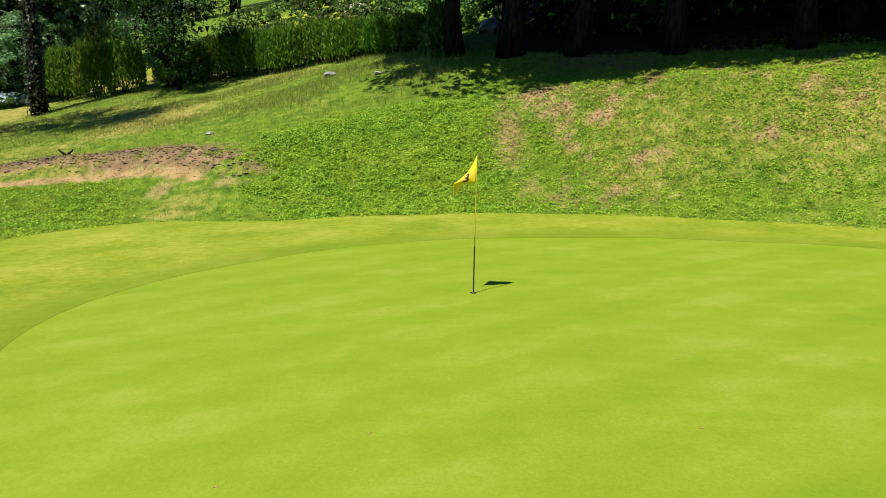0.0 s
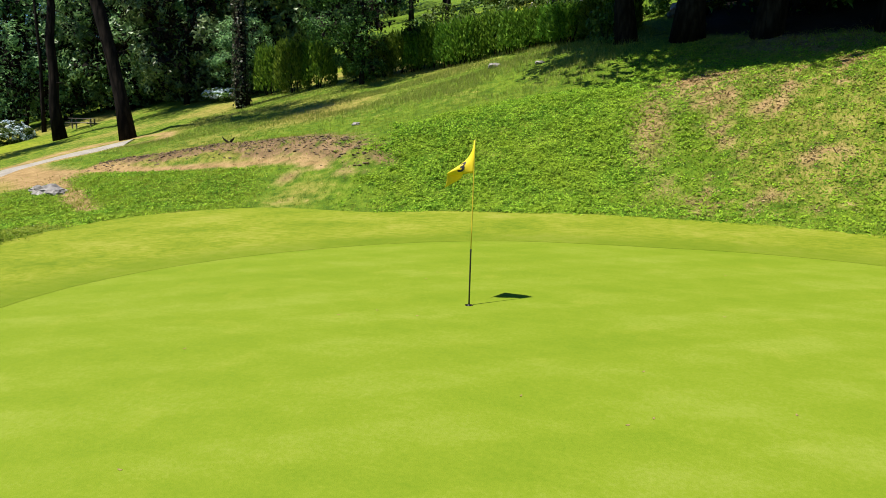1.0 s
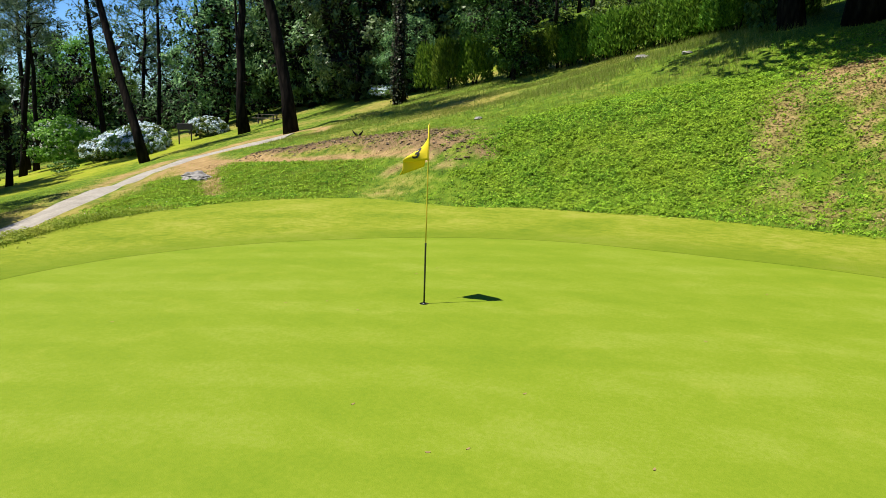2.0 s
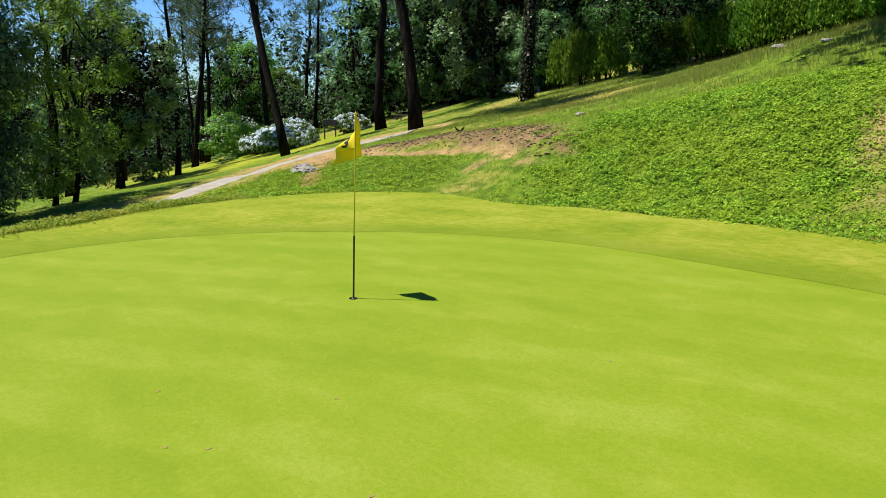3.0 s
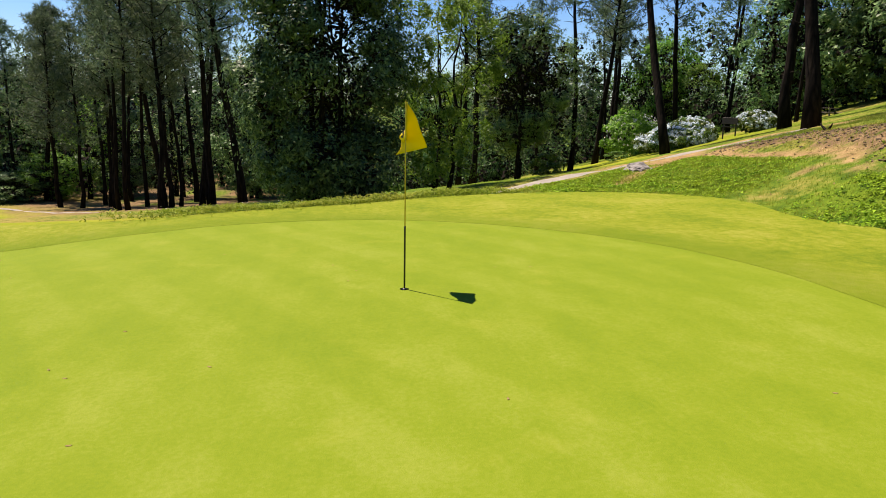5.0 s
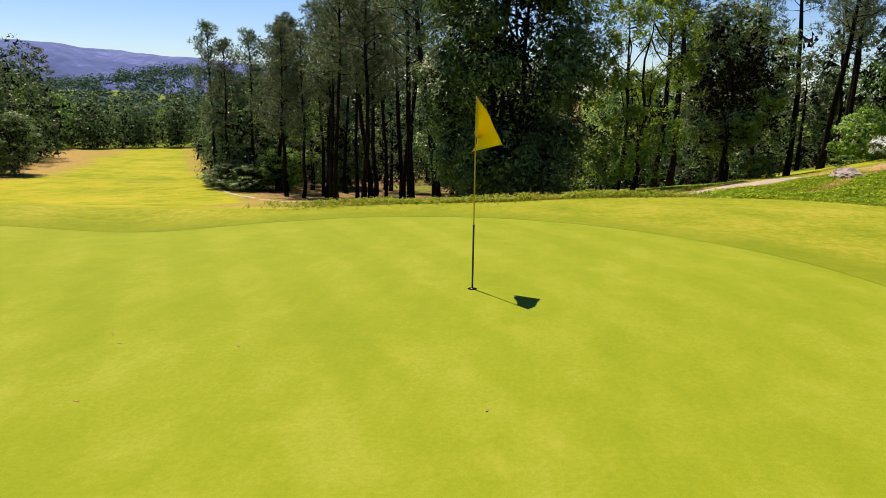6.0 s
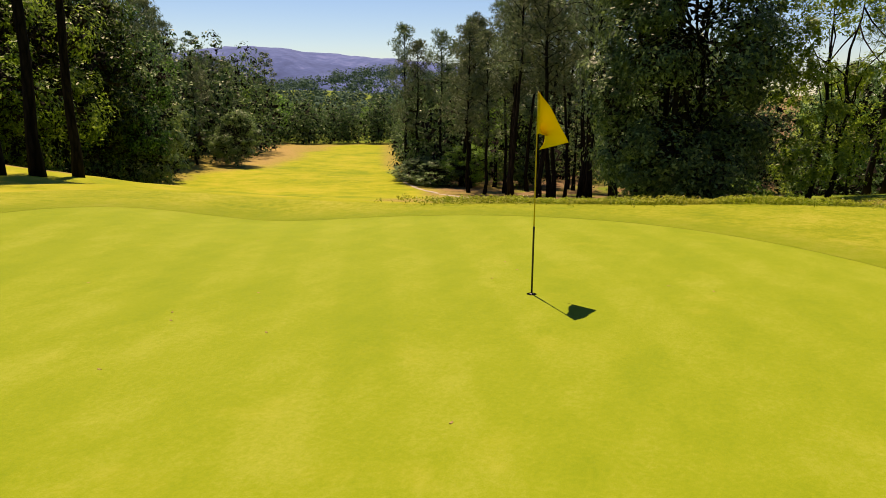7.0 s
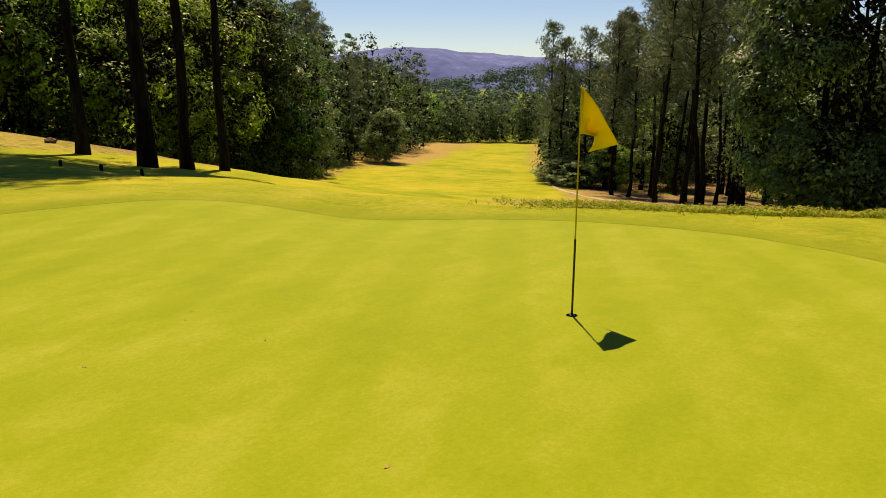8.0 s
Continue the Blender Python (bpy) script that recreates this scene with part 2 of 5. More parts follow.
GREEN, APRON, LAND = green_mat(), apron_mat(), land_mat()
PINE_BARK = bark_mat("pine_bark", (0.006, 0.005, 0.004), (0.026, 0.020, 0.015), 5)
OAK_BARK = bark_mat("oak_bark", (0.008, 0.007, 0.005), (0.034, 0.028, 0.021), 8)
NEEDLES = leaf_mat("pine_needles", (0.036, 0.068, 0.034), (0.088, 0.142, 0.066), (0.190, 0.265, 0.130), 0.28, 0.5, None, 1.0, 0.2)
OAK_LEAF = leaf_mat("oak_leaves", (0.048, 0.104, 0.032), (0.118, 0.218, 0.066), (0.225, 0.345, 0.120), 0.36, 0.38, (0.170, 0.250, 0.060), 1.0, 0.22)
# leaf colour lowered so that deep crown shade sits in the base colour
SHADE_LEAF = leaf_mat("shade_dark_leaves", (0.014, 0.038, 0.008), (0.036, 0.086, 0.016), (0.105, 0.200, 0.042), 0.32, 0.45, (0.160, 0.280, 0.060), 1.0, 0.08)
GREAT_LEAF = leaf_mat("laurel_leaves", (0.028, 0.062, 0.020), (0.070, 0.132, 0.042), (0.185, 0.290, 0.105), 0.34, 0.42, None, 1.0, 0.15)
LIGHT_LEAF = leaf_mat("light_leaves", (0.062, 0.150, 0.014), (0.130, 0.272, 0.028), (0.230, 0.395, 0.062), 0.54, 0.42, None, 1.0, 0.2)
SHRUB_LEAF = leaf_mat("shrub_leaves", (0.030, 0.070, 0.012), (0.075, 0.145, 0.022), (0.150, 0.225, 0.045), 0.35, 0.4)
HEDGE_LEAF = leaf_mat("hedge_leaves", (0.050, 0.105, 0.012), (0.115, 0.212, 0.018), (0.195, 0.300, 0.034), 0.4, 0.5)
CANOPY_LEAF = leaf_mat("canopy_leaves", (0.026, 0.066, 0.022), (0.060, 0.130, 0.038), (0.118, 0.205, 0.066), 0.25, 0.5, None, 0.0, 0.12)
IVY_LEAF = leaf_mat("ivy_leaves", (0.012, 0.026, 0.008), (0.035, 0.055, 0.016), (0.120, 0.110, 0.070), 0.2, 0.35)
WEED_LEAF = leaf_mat("weed_leaves", (0.045, 0.120, 0.006), (0.172, 0.325, 0.013), (0.320, 0.500, 0.036), 0.35, 0.7, None, 0.0)
BLADE = leaf_mat("grass_blades", (0.120, 0.190, 0.012), (0.210, 0.300, 0.020), (0.320, 0.370, 0.060), 0.4, 0.6, None, 0.0)
DRY_BLADE = leaf_mat("dry_blades", (0.130, 0.190, 0.022), (0.220, 0.270, 0.040), (0.360, 0.350, 0.100), 0.35, 0.7, None, 0.0)
STRAW = leaf_mat("cut_straw", (0.13, 0.088, 0.034), (0.25, 0.178, 0.072), (0.40, 0.305, 0.145), 0.15, 0.8, None, 0.0)
PETALS = leaf_mat("hydrangea_petals", (0.48, 0.62, 0.72), (0.70, 0.80, 0.84), (0.85, 0.90, 0.88), 0.2, 0.6)
WHITE_PETALS = leaf_mat("white_petals", (0.60, 0.62, 0.58), (0.75, 0.76, 0.72), (0.85, 0.85, 0.80), 0.3, 0.6)
PINK_PETALS = leaf_mat("pink_petals", (0.55, 0.40, 0.50), (0.70, 0.60, 0.66), (0.85, 0.80, 0.82), 0.25, 0.6)
tone_drift(WEED_LEAF, 0.55, (0.27, 0.35, 0.018), 0.5)
# smaller drifts of darker green among the weeds
tone_drift(WEED_LEAF, 2.6, (0.034, 0.110, 0.005), 0.35)
tone_drift(BLADE, 0.7, (0.34, 0.33, 0.05), 0.6)
GRAVEL = grain_mat("path_surface", (0.17, 0.150, 0.118), (0.235, 0.21, 0.168), (0.31, 0.285, 0.235), 14)
ROCK = grain_mat("granite", (0.10, 0.095, 0.085), (0.20, 0.185, 0.165), (0.32, 0.30, 0.27), 6, 0.9, 0.9)
SOIL = grain_mat("soil", (0.035, 0.024, 0.012), (0.085, 0.056, 0.028), (0.17, 0.115, 0.06), 7, 0.95, 0.9)
# purple-blue stands in for the haze between, put into the base colour
MOUNTAIN = grain_mat("haze_blue_mountain", (0.010, 0.036, 0.130), (0.028, 0.066, 0.200), (0.080, 0.120, 0.285), 0.014, 1.0, 0.2)
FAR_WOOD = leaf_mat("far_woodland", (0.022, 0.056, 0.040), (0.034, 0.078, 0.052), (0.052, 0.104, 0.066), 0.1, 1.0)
BOARD = grain_mat("dark_board", (0.012, 0.010, 0.008), (0.022, 0.018, 0.014), (0.035, 0.030, 0.024), 9, 0.6, 0.2)
TIMBER = grain_mat("grey_timber", (0.07, 0.055, 0.042), (0.13, 0.105, 0.08), (0.20, 0.165, 0.13), 10, 0.85, 0.4)


def plain_mat(name, colour, rough=0.5, wear=0.12, metal=0.0):
    m, nt, b = shader(name)
    n = noise_tex(nt, 30, 4, 0.6)
    lo = tuple(c * (1 - wear) for c in colour)
    hi = tuple(min(1, c * (1 + wear)) for c in colour)
    nt.links.new(ramp(nt, n, (0.35, lo), (0.65, hi)), b.inputs["Base Color"])
    b.inputs["Roughness"].default_value, b.inputs["Metallic"].default_value = rough, metal
    return m


YELLOW_POLE = plain_mat("yellow_fibreglass", (0.55, 0.40, 0.03), 0.35)
BLACK_POLE = plain_mat("black_sleeve", (0.012, 0.012, 0.012), 0.4)
CUP_DARK = plain_mat("cup_plastic", (0.02, 0.02, 0.018), 0.5)
INK = plain_mat("black_ink", (0.012, 0.012, 0.014), 0.7)


def cloth_mat():
    m, nt, b = shader("yellow_cloth")
    n = noise_tex(nt, 260, 2, 0.5)
    b.inputs["Base Color"].default_value = (0.80, 0.62, 0.012, 1)
    b.inputs["Roughness"].default_value = 0.7
    bump(nt, b, n, 0.15, 0.002)
    t = nt.nodes.new("ShaderNodeBsdfTranslucent")
    t.inputs["Color"].default_value = (0.85, 0.66, 0.01, 1)
    mix = nt.nodes.new("ShaderNodeMixShader")
    mix.inputs[0].default_value = 0.22
    nt.links.new(b.outputs[0], mix.inputs[1])
    nt.links.new(t.outputs[0], mix.inputs[2])
    nt.links.new(mix.outputs[0], nt.nodes["Material Output"].inputs["Surface"])
    return m


CLOTH = cloth_mat()

# ---- mesh helpers ----


def mesh_of(name, verts, faces, material, smooth_faces=False):
    me = bpy.data.meshes.new(name)
    me.from_pydata(np.asarray(verts).tolist(), [], faces.tolist() if isinstance(faces, np.ndarray) else faces)
    me.materials.append(material)
    if smooth_faces:
        me.polygons.foreach_set("use_smooth", [True] * len(me.polygons))
    me.update()
    return me


def thing(name, me, parent=None, label="", category="", group="", kind=""):
    ob = new(name, me)
    if parent is not None:
        ob.parent = parent
    return tagged(ob, label, category, group, kind)


def base_at(name, x, y, label, category, group="", z=None, sink=0.05):
    """An Empty on the ground that carries a thing's parts."""
    e = new(name)
    e.matrix_basis = pose(x, y, float(ground_z(x, y)) - sink if z is None else z)
    return tagged(e, label, category, group)


def set_on(x, y, turn=0.0, size=1.0, high=None, sink=0.05):
    """A pose on the ground, turned and scaled."""
    return pose(x, y, float(ground_z(x, y)) - sink, 0, 0, turn) @ Matrix.Diagonal((size, size, size if high is None else high, 1))


def tube(points, radii, sides=8, cap=True, wobble=0.0, seed=0):
    """A tapered tube along points; returns vertices and faces."""
    r = np.random.default_rng(seed)
    pts, rad = np.asarray(points, float), np.asarray(radii, float)
    tang = np.gradient(pts, axis=0)
    tang /= np.linalg.norm(tang, axis=1)[:, None]
    ref = np.array([1.0, 0.13, 0.07])
    n1 = np.cross(tang, ref)
    n1 /= np.linalg.norm(n1, axis=1)[:, None]
    n2 = np.cross(tang, n1)
    a = np.linspace(0, 2 * np.pi, sides, endpoint=False)
    k = 1 + wobble * r.standard_normal((len(pts), sides))
    v = pts[:, None] + rad[:, None, None] * k[..., None] * (np.cos(a)[None, :, None] * n1[:, None] + np.sin(a)[None, :, None] * n2[:, None])
    v = v.reshape(-1, 3)
    f = []
    for i in range(len(pts) - 1):
        for j in range(sides):
            p, q = i * sides + j, i * sides + (j + 1) % sides
            f.append((p, q, q + sides, p + sides))
    if cap:
        f.append(tuple(range(sides))[::-1])
        f.append(tuple(range((len(pts) - 1) * sides, len(pts) * sides)))
    return v, f


def lathe(profile, sides=24):
    """A shape turned about the z axis from (radius, height) pairs."""
    a = np.linspace(0, 2 * np.pi, sides, endpoint=False)
    v = np.concatenate([np.stack([r * np.cos(a), r * np.sin(a), np.full(sides, h)], 1) for r, h in profile])
    f = [(i * sides + j, i * sides + (j + 1) % sides, (i + 1) * sides + (j + 1) % sides, (i + 1) * sides + j) for i in range(len(profile) - 1) for j in range(sides)]
    return v, f


def join(pieces):
    vs, fs, k = [], [], 0
    for v, f in pieces:
        vs.append(np.asarray(v, float))
        fs += [tuple(i + k for i in face) for face in f]
        k += len(v)
    return np.concatenate(vs), fs


def unit(v):
    return v / np.maximum(np.linalg.norm(v, axis=-1, keepdims=True), 1e-9)


def leaves(centres, outward, size, r, droop=0.2, flat=0.9, length=1.5, corners=4):
    """A leaf at each centre, facing roughly outward; returns arrays of vertices and faces."""
    n = len(centres)
    nor = unit(outward * flat + r.standard_normal((n, 3)) * 0.45 + np.array([0, 0, 0.35]))
    along = unit(np.cross(nor, r.standard_normal((n, 3))))
    along[:, 2] -= droop * r.random(n)
    along = unit(along)
    side = unit(np.cross(nor, along))
    s = (size * (0.6 + 0.8 * r.random(n)))[:, None]
    if corners == 3:
        k = (0.4 + 0.3 * r.random(n))[:, None]
        v = np.stack([centres - along * s * length * 0.45 + side * s * (k - 0.55), centres + side * s * k - along * s * 0.1, centres + along * s * length * 0.55 - side * s * 0.25], 1).reshape(-1, 3)
        return v, np.arange(3 * n).reshape(n, 3)
    v = np.stack([centres - along * s * length * 0.5, centres + side * s * 0.5 - along * s * 0.05 + nor * s * 0.08,
                  centres + along * s * length * 0.5, centres - side * s * 0.5 - along * s * 0.05 + nor * s * 0.08], 1).reshape(-1, 3)
    return v, np.arange(4 * n).reshape(n, 4)


def clumped(count, clumps, r, spread=0.33, hollow=0.5):
    """Points of a unit ball gathered on the caps of boughs of many sizes, with the outward direction at each; the outline is uneven."""
    d = unit(r.standard_normal((clumps, 3)))
    c = d * (hollow + (1.04 - hollow) * r.random((clumps, 1)) ** 0.5)
    size = spread * (0.55 + 0.9 * r.random(clumps))
    share = size ** 2 / np.sum(size ** 2)
    k = r.choice(clumps, count, p=share)
    o = unit(r.standard_normal((count, 3)) + np.array([0, 0, 0.5]) + 0.5 * d[k])
    low = o[:, 2] < -0.55
    o[low, 2] *= -0.6
    p = c[k] + o * (size[k] * (0.72 + 0.34 * r.random(count)))[:, None] * np.array([1.0, 1.0, 0.72])
    return p, unit(o + 0.25 * p), c, size


def blades(x, y, z, height, width, r, per=3, lean=0.5, splay=0.03):
    """Tufts of narrow three-cornered blades; returns arrays of vertices and faces."""
    n = len(x)
    X = np.repeat(np.stack([x, y, z], 1), per, 0)
    h = np.repeat(height, per) * (0.6 + 0.6 * r.random(n * per))
    a = r.random(n * per) * 2 * np.pi
    X = X + np.stack([np.cos(a), np.sin(a), np.zeros(n * per)], 1) * (splay * r.random(n * per))[:, None]
    tip = X + np.stack([np.cos(a) * h * lean * r.random(n * per), np.sin(a) * h * lean * r.random(n * per), h], 1)
    b = r.random(n * per) * np.pi
    w = (width * (0.6 + 0.8 * r.random(n * per)))[:, None] * np.stack([np.cos(b), np.sin(b), np.zeros(n * per)], 1)
    v = np.stack([X - w, X + w, tip], 1).reshape(-1, 3)
    return v, np.arange(3 * n * per).reshape(-1, 3)


def fast_mesh(name, verts, faces, material):
    """A mesh out of arrays, for many small faces of one size."""
    me = bpy.data.meshes.new(name)
    n, k = faces.shape
    me.vertices.add(len(verts))
    me.vertices.foreach_set("co", np.ascontiguousarray(verts, np.float32).ravel())
    me.loops.add(n * k)
    me.loops.foreach_set("vertex_index", np.ascontiguousarray(faces, np.int32).ravel())
    me.polygons.add(n)
    me.polygons.foreach_set("loop_start", np.arange(0, n * k, k, dtype=np.int32))
    me.update(calc_edges=True)
    me.materials.append(material)
    return me


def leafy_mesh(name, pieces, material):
    """A crown's mesh: pieces are (vertices, faces, inside?) with leaves outside and bark-dark faces within that paint
    the crown's shade.
    """
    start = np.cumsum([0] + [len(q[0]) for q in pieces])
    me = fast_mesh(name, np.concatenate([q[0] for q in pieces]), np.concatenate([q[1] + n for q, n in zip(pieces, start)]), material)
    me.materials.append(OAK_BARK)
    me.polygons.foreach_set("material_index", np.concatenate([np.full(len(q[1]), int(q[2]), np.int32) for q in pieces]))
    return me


def wave_noise(x, y, scale, seed=0):
    """Smooth noise of about -1 to 1 out of a few crossing waves."""
    r = np.random.default_rng(1000 + seed)
    out = np.zeros_like(x, float)
    for _ in range(7):
        a, f, p = r.random() * 6.283, scale * (0.5 + 1.5 * r.random()), r.random() * 6.283
        out += np.sin((x * np.cos(a) + y * np.sin(a)) * f + p + 1.3 * np.sin((y * np.cos(a) - x * np.sin(a)) * f * 0.7 + p))
    return out / 3.2


def patch_noise(x, y, size, seed=0):
    """Irregular patches of about the given size, -1 to 1, from a smoothed random grid."""
    g = np.random.default_rng(2000 + seed).uniform(-1, 1, (64, 64))
    out = 0
    for k, (a, s) in enumerate(((0.0, 1.0), (0.7, 0.47))):
        u = (x * math.cos(a + 0.4) + y * math.sin(a + 0.4)) / (size * s) + 17.3 * k
        w = (y * math.cos(a + 0.4) - x * math.sin(a + 0.4)) / (size * s) + 5.1 * k
        i, j = np.floor(u).astype(int), np.floor(w).astype(int)
        fu, fw = u - i, w - j
        fu, fw = fu * fu * (3 - 2 * fu), fw * fw * (3 - 2 * fw)
        q = lambda di, dj: g[(i + di) % 64, (j + dj) % 64]
        out = out + (1.0, 0.55)[k] * ((q(0, 0) * (1 - fu) + q(1, 0) * fu) * (1 - fw) + (q(0, 1) * (1 - fu) + q(1, 1) * fu) * fw)
    return out


# ---- paths, trails and zones of the land ----
CART_PATH = [(-17.0, 4.0), (-17.6, 10.0), (-18.8, 14.8), (-21.0, 17.4), (-24.4, 21.2), (-27.7, 25.2), (-28.6, 27.4), (-28.4, 29.0), (-27.2, 30.3), (-25.7, 31.2), (-24.2, 31.7)]
FAN = [(-28.0, 27.0), (-24.2, 25.2), (-20.6, 22.9)]
TRAIL = [(-25.0, 26.2), (-20.6, 24.8), (-17.9, 24.0), (-15.0, 23.45), (-13.0, 23.3), (-11.1, 23.2), (-9.4, 22.75), (-8.0, 22.1)]
SPUR = [(-21.0, 23.4), (-18.0, 21.2), (-15.8, 19.6), (-13.6, 18.0), (-11.8, 17.3)]
SCAR = [(-20.2, 25.2), (-16.2, 25.2), (-14.8, 25.3), (-12.9, 24.8), (-11.2, 24.5), (-9.6, 24.1), (-7.9, 23.3), (-6.6, 22.5)]
FAIR_A, FAIR_B = np.array([-6.0, -8.0]), np.array([-168.0, -113.0])


def gap_to(line, x, y):
    """Distance from points to a polyline."""
    best = np.full(np.shape(x), 1e9)
    for (ax, ay), (bx, by) in zip(line, line[1:]):
        ux, uy = bx - ax, by - ay
        u = np.clip(((x - ax) * ux + (y - ay) * uy) / (ux * ux + uy * uy), 0, 1)
        best = np.minimum(best, np.hypot(x - ax - u * ux, y - ay - u * uy))
    return best


def spot(x, y, cx, cy, rx, ry=None):
    return np.exp(-((x - cx) / rx) ** 2 - ((y - cy) / (ry or rx)) ** 2)


def land_z(x, y):
    """The ground as built: trails worn in, a broken bank above the trail, small unevenness in the rough."""
    x, y = np.asarray(x, float), np.asarray(y, float)
    z = ground_z(x, y)
    s = apron_gap(x, y)
    near = smooth(0.3, 2.5, s)
    z = z + near * 0.05 * wave_noise(x, y, 1.7, 1) * (1 - smooth(60, 120, np.hypot(x, y)))
    z = z - near * 0.16 * np.exp(-(gap_to(TRAIL, x, y) / 0.9) ** 2) + near * 0.20 * np.exp(-(gap_to(SCAR, x, y) / 0.7) ** 2)
    z = z - near * 0.10 * np.exp(-(gap_to(SPUR, x, y) / 0.6) ** 2)
    z = z - 0.06 * np.exp(-(gap_to(CART_PATH, x, y) / 1.6) ** 4)
    return z - 0.05 * smooth(0.1, -0.5, s)


def fair_frame(x, y):
    """Metres along the fairway's line, and off it (north positive)."""
    d = unit(FAIR_B - FAIR_A)
    return (x - FAIR_A[0]) * d[0] + (y - FAIR_A[1]) * d[1], (x - FAIR_A[0]) * d[1] - (y - FAIR_A[1]) * d[0]


def zone_fairway(x, y):
    L = np.hypot(*(FAIR_B - FAIR_A))
    u, w = fair_frame(x, y)
    half = 9 + 8 * smooth(15, 65, u) - np.where(w < 0, 9 * smooth(88, 125, u) + 5 * smooth(135, 170, u), 3 * smooth(60, 80, u))
    f = smooth(3, -2, np.abs(w) - half + 2 * wave_noise(x, y, 0.08, 3)) * smooth(-14, 4, u) * smooth(L + 8, L - 6, u)
    f = np.maximum(f, smooth(4.5, 1.0, apron_gap(x, y)) * smooth(7.5, 4.5, y) * smooth(2, -2, x))
    lawn = np.maximum(spot(x, y, -52, 33, 16, 9), np.maximum(spot(x, y, -44, 24, 9, 7), spot(x, y, -15, 58, 12, 8)))
    return np.maximum(f, np.clip(lawn * 1.4, 0, 1))


def zone_earth(x, y):
    e = (1.3 - 0.35 * smooth(-16, -12, x)) * np.exp(-(gap_to(TRAIL, x, y) / (0.42 - 0.12 * smooth(-18, -13, x))) ** 2)
    e = np.maximum(e, 1.05 * np.exp(-(gap_to(SPUR, x, y) / 0.42) ** 2) * smooth(-12, -15, x))
    e = np.maximum(e, 1.2 * np.exp(-(gap_to(FAN, x, y) / 1.25) ** 2))
    e = np.maximum(e, 0.85 * spot(x, y, -8.95, 21.5, 0.42, 0.45))
    e = np.maximum(e, 0.6 * spot(x, y, -6.9, 21.4, 0.5, 0.35))
    e = np.maximum(e, (0.16 + 0.25 * patch_noise(x, y, 0.5, 4)) * spot(x, y, -8.6, 19.9, 1.4, 0.7))
    along_, off_ = fair_frame(x, y)
    e = np.maximum(e, (0.48 + 0.25 * patch_noise(x, y, 5.0, 15)) * smooth(-4, -9, off_) * smooth(-30, -24, off_) * smooth(100, 118, along_) * smooth(205, 190, along_))
    e = np.maximum(e, 0.8 * np.exp(-((gap_to(CART_PATH, x, y) - 1.5) / 0.5) ** 2) * smooth(16, 24, y))
    bare = np.maximum(0.85 * spot(x, y, 3.4, 25.8, 1.6, 1.3) + 0.2 * patch_noise(x, y, 0.4, 7), 0.72 * spot(x, y, 2.1, 23.6, 0.7, 2.0))
    w = 0.45 * patch_noise(x, y, 2.2, 5) + 0.5 * patch_noise(x, y, 0.7, 6) + 0.45 * patch_noise(x, y, 0.28, 9)
    right = smooth(0, 5, x) * smooth(18.5, 20.5, y) * smooth(34, 28, y)
    return np.maximum(e, np.maximum(bare, np.clip((w - 0.10) * 1.1, 0, 0.8) * (0.12 + 1.0 * right)))


def zone_dry(x, y):
    hill = smooth(-2, -9, x) * smooth(24, 30, y) * smooth(60, 48, y) * 0.34
    bank = smooth(0, 6, x) * smooth(18.5, 21, y) * 0.42
    scar = np.exp(-(gap_to(SCAR, x, y) / 1.9) ** 2) * 0.4
    wild = smooth(-0.3, 1.2, wave_noise(x, y, 0.35, 8)) * 0.35
    fair = smooth(36, 24, np.abs((x + 12) * 0.545 - (y + 12) * 0.838)) * smooth(-20, -60, x + y) * smooth(-330, -270, x + y) * 0.7
    south = smooth(-5, -12, y) * smooth(-70, -40, x) * 0.85 * (0.8 + 0.3 * wave_noise(x, y, 0.3, 12))
    worn = spot(x, y, -7.9, 20.3, 1.9, 1.8) * 0.5
    strip = np.exp(-((gap_to(CART_PATH, x, y) - 1.6) / 1.5) ** 2) * 0.55
    return np.clip(np.maximum.reduce([hill, bank, scar, fair, south, strip, worn]) + wild, 0, 1)


def zone_litter(x, y):
    west = (0.62 + 0.4 * patch_noise(x, y, 3.0, 16)) * smooth(-34, -42, x) * smooth(15, 9, y) * smooth(-60, -40, y) * smooth(17, 24, np.abs((x + 12) * 0.545 - (y + 12) * 0.838) + (y > x * 0.647 - 4) * 4)
    top = smooth(3, 7, x) * smooth(27.5, 30, y)
    nw = (0.80 - 0.35 * smooth(-10.5, -7, x) + 0.40 * patch_noise(x, y, 0.5, 13) + 0.2 * patch_noise(x, y, 0.2, 14)) * np.exp(-(gap_to(SCAR, x, y) / (0.75 + 0.75 * smooth(-14, -10, x))) ** 4)
    south = spot(x, y, -16, -27, 12, 7) * 0.7
    far = smooth(95, 125, np.hypot(x, y)) * 0.3 * (1 - zone_fairway(x, y)) * smooth(40, 10, y)
    return np.clip(np.maximum.reduce([west, top, nw, south, far]), 0, 1)


def zone_shade_soil(x, y):
    """Near-black ground: shade painted under the trees on top of the bank, and dark broken soil along the eroded lip.
    """
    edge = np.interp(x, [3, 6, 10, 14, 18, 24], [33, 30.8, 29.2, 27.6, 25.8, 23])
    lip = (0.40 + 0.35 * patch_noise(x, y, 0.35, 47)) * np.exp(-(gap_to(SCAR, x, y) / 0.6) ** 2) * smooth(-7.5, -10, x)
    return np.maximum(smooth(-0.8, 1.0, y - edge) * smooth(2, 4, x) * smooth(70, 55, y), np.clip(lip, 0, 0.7))


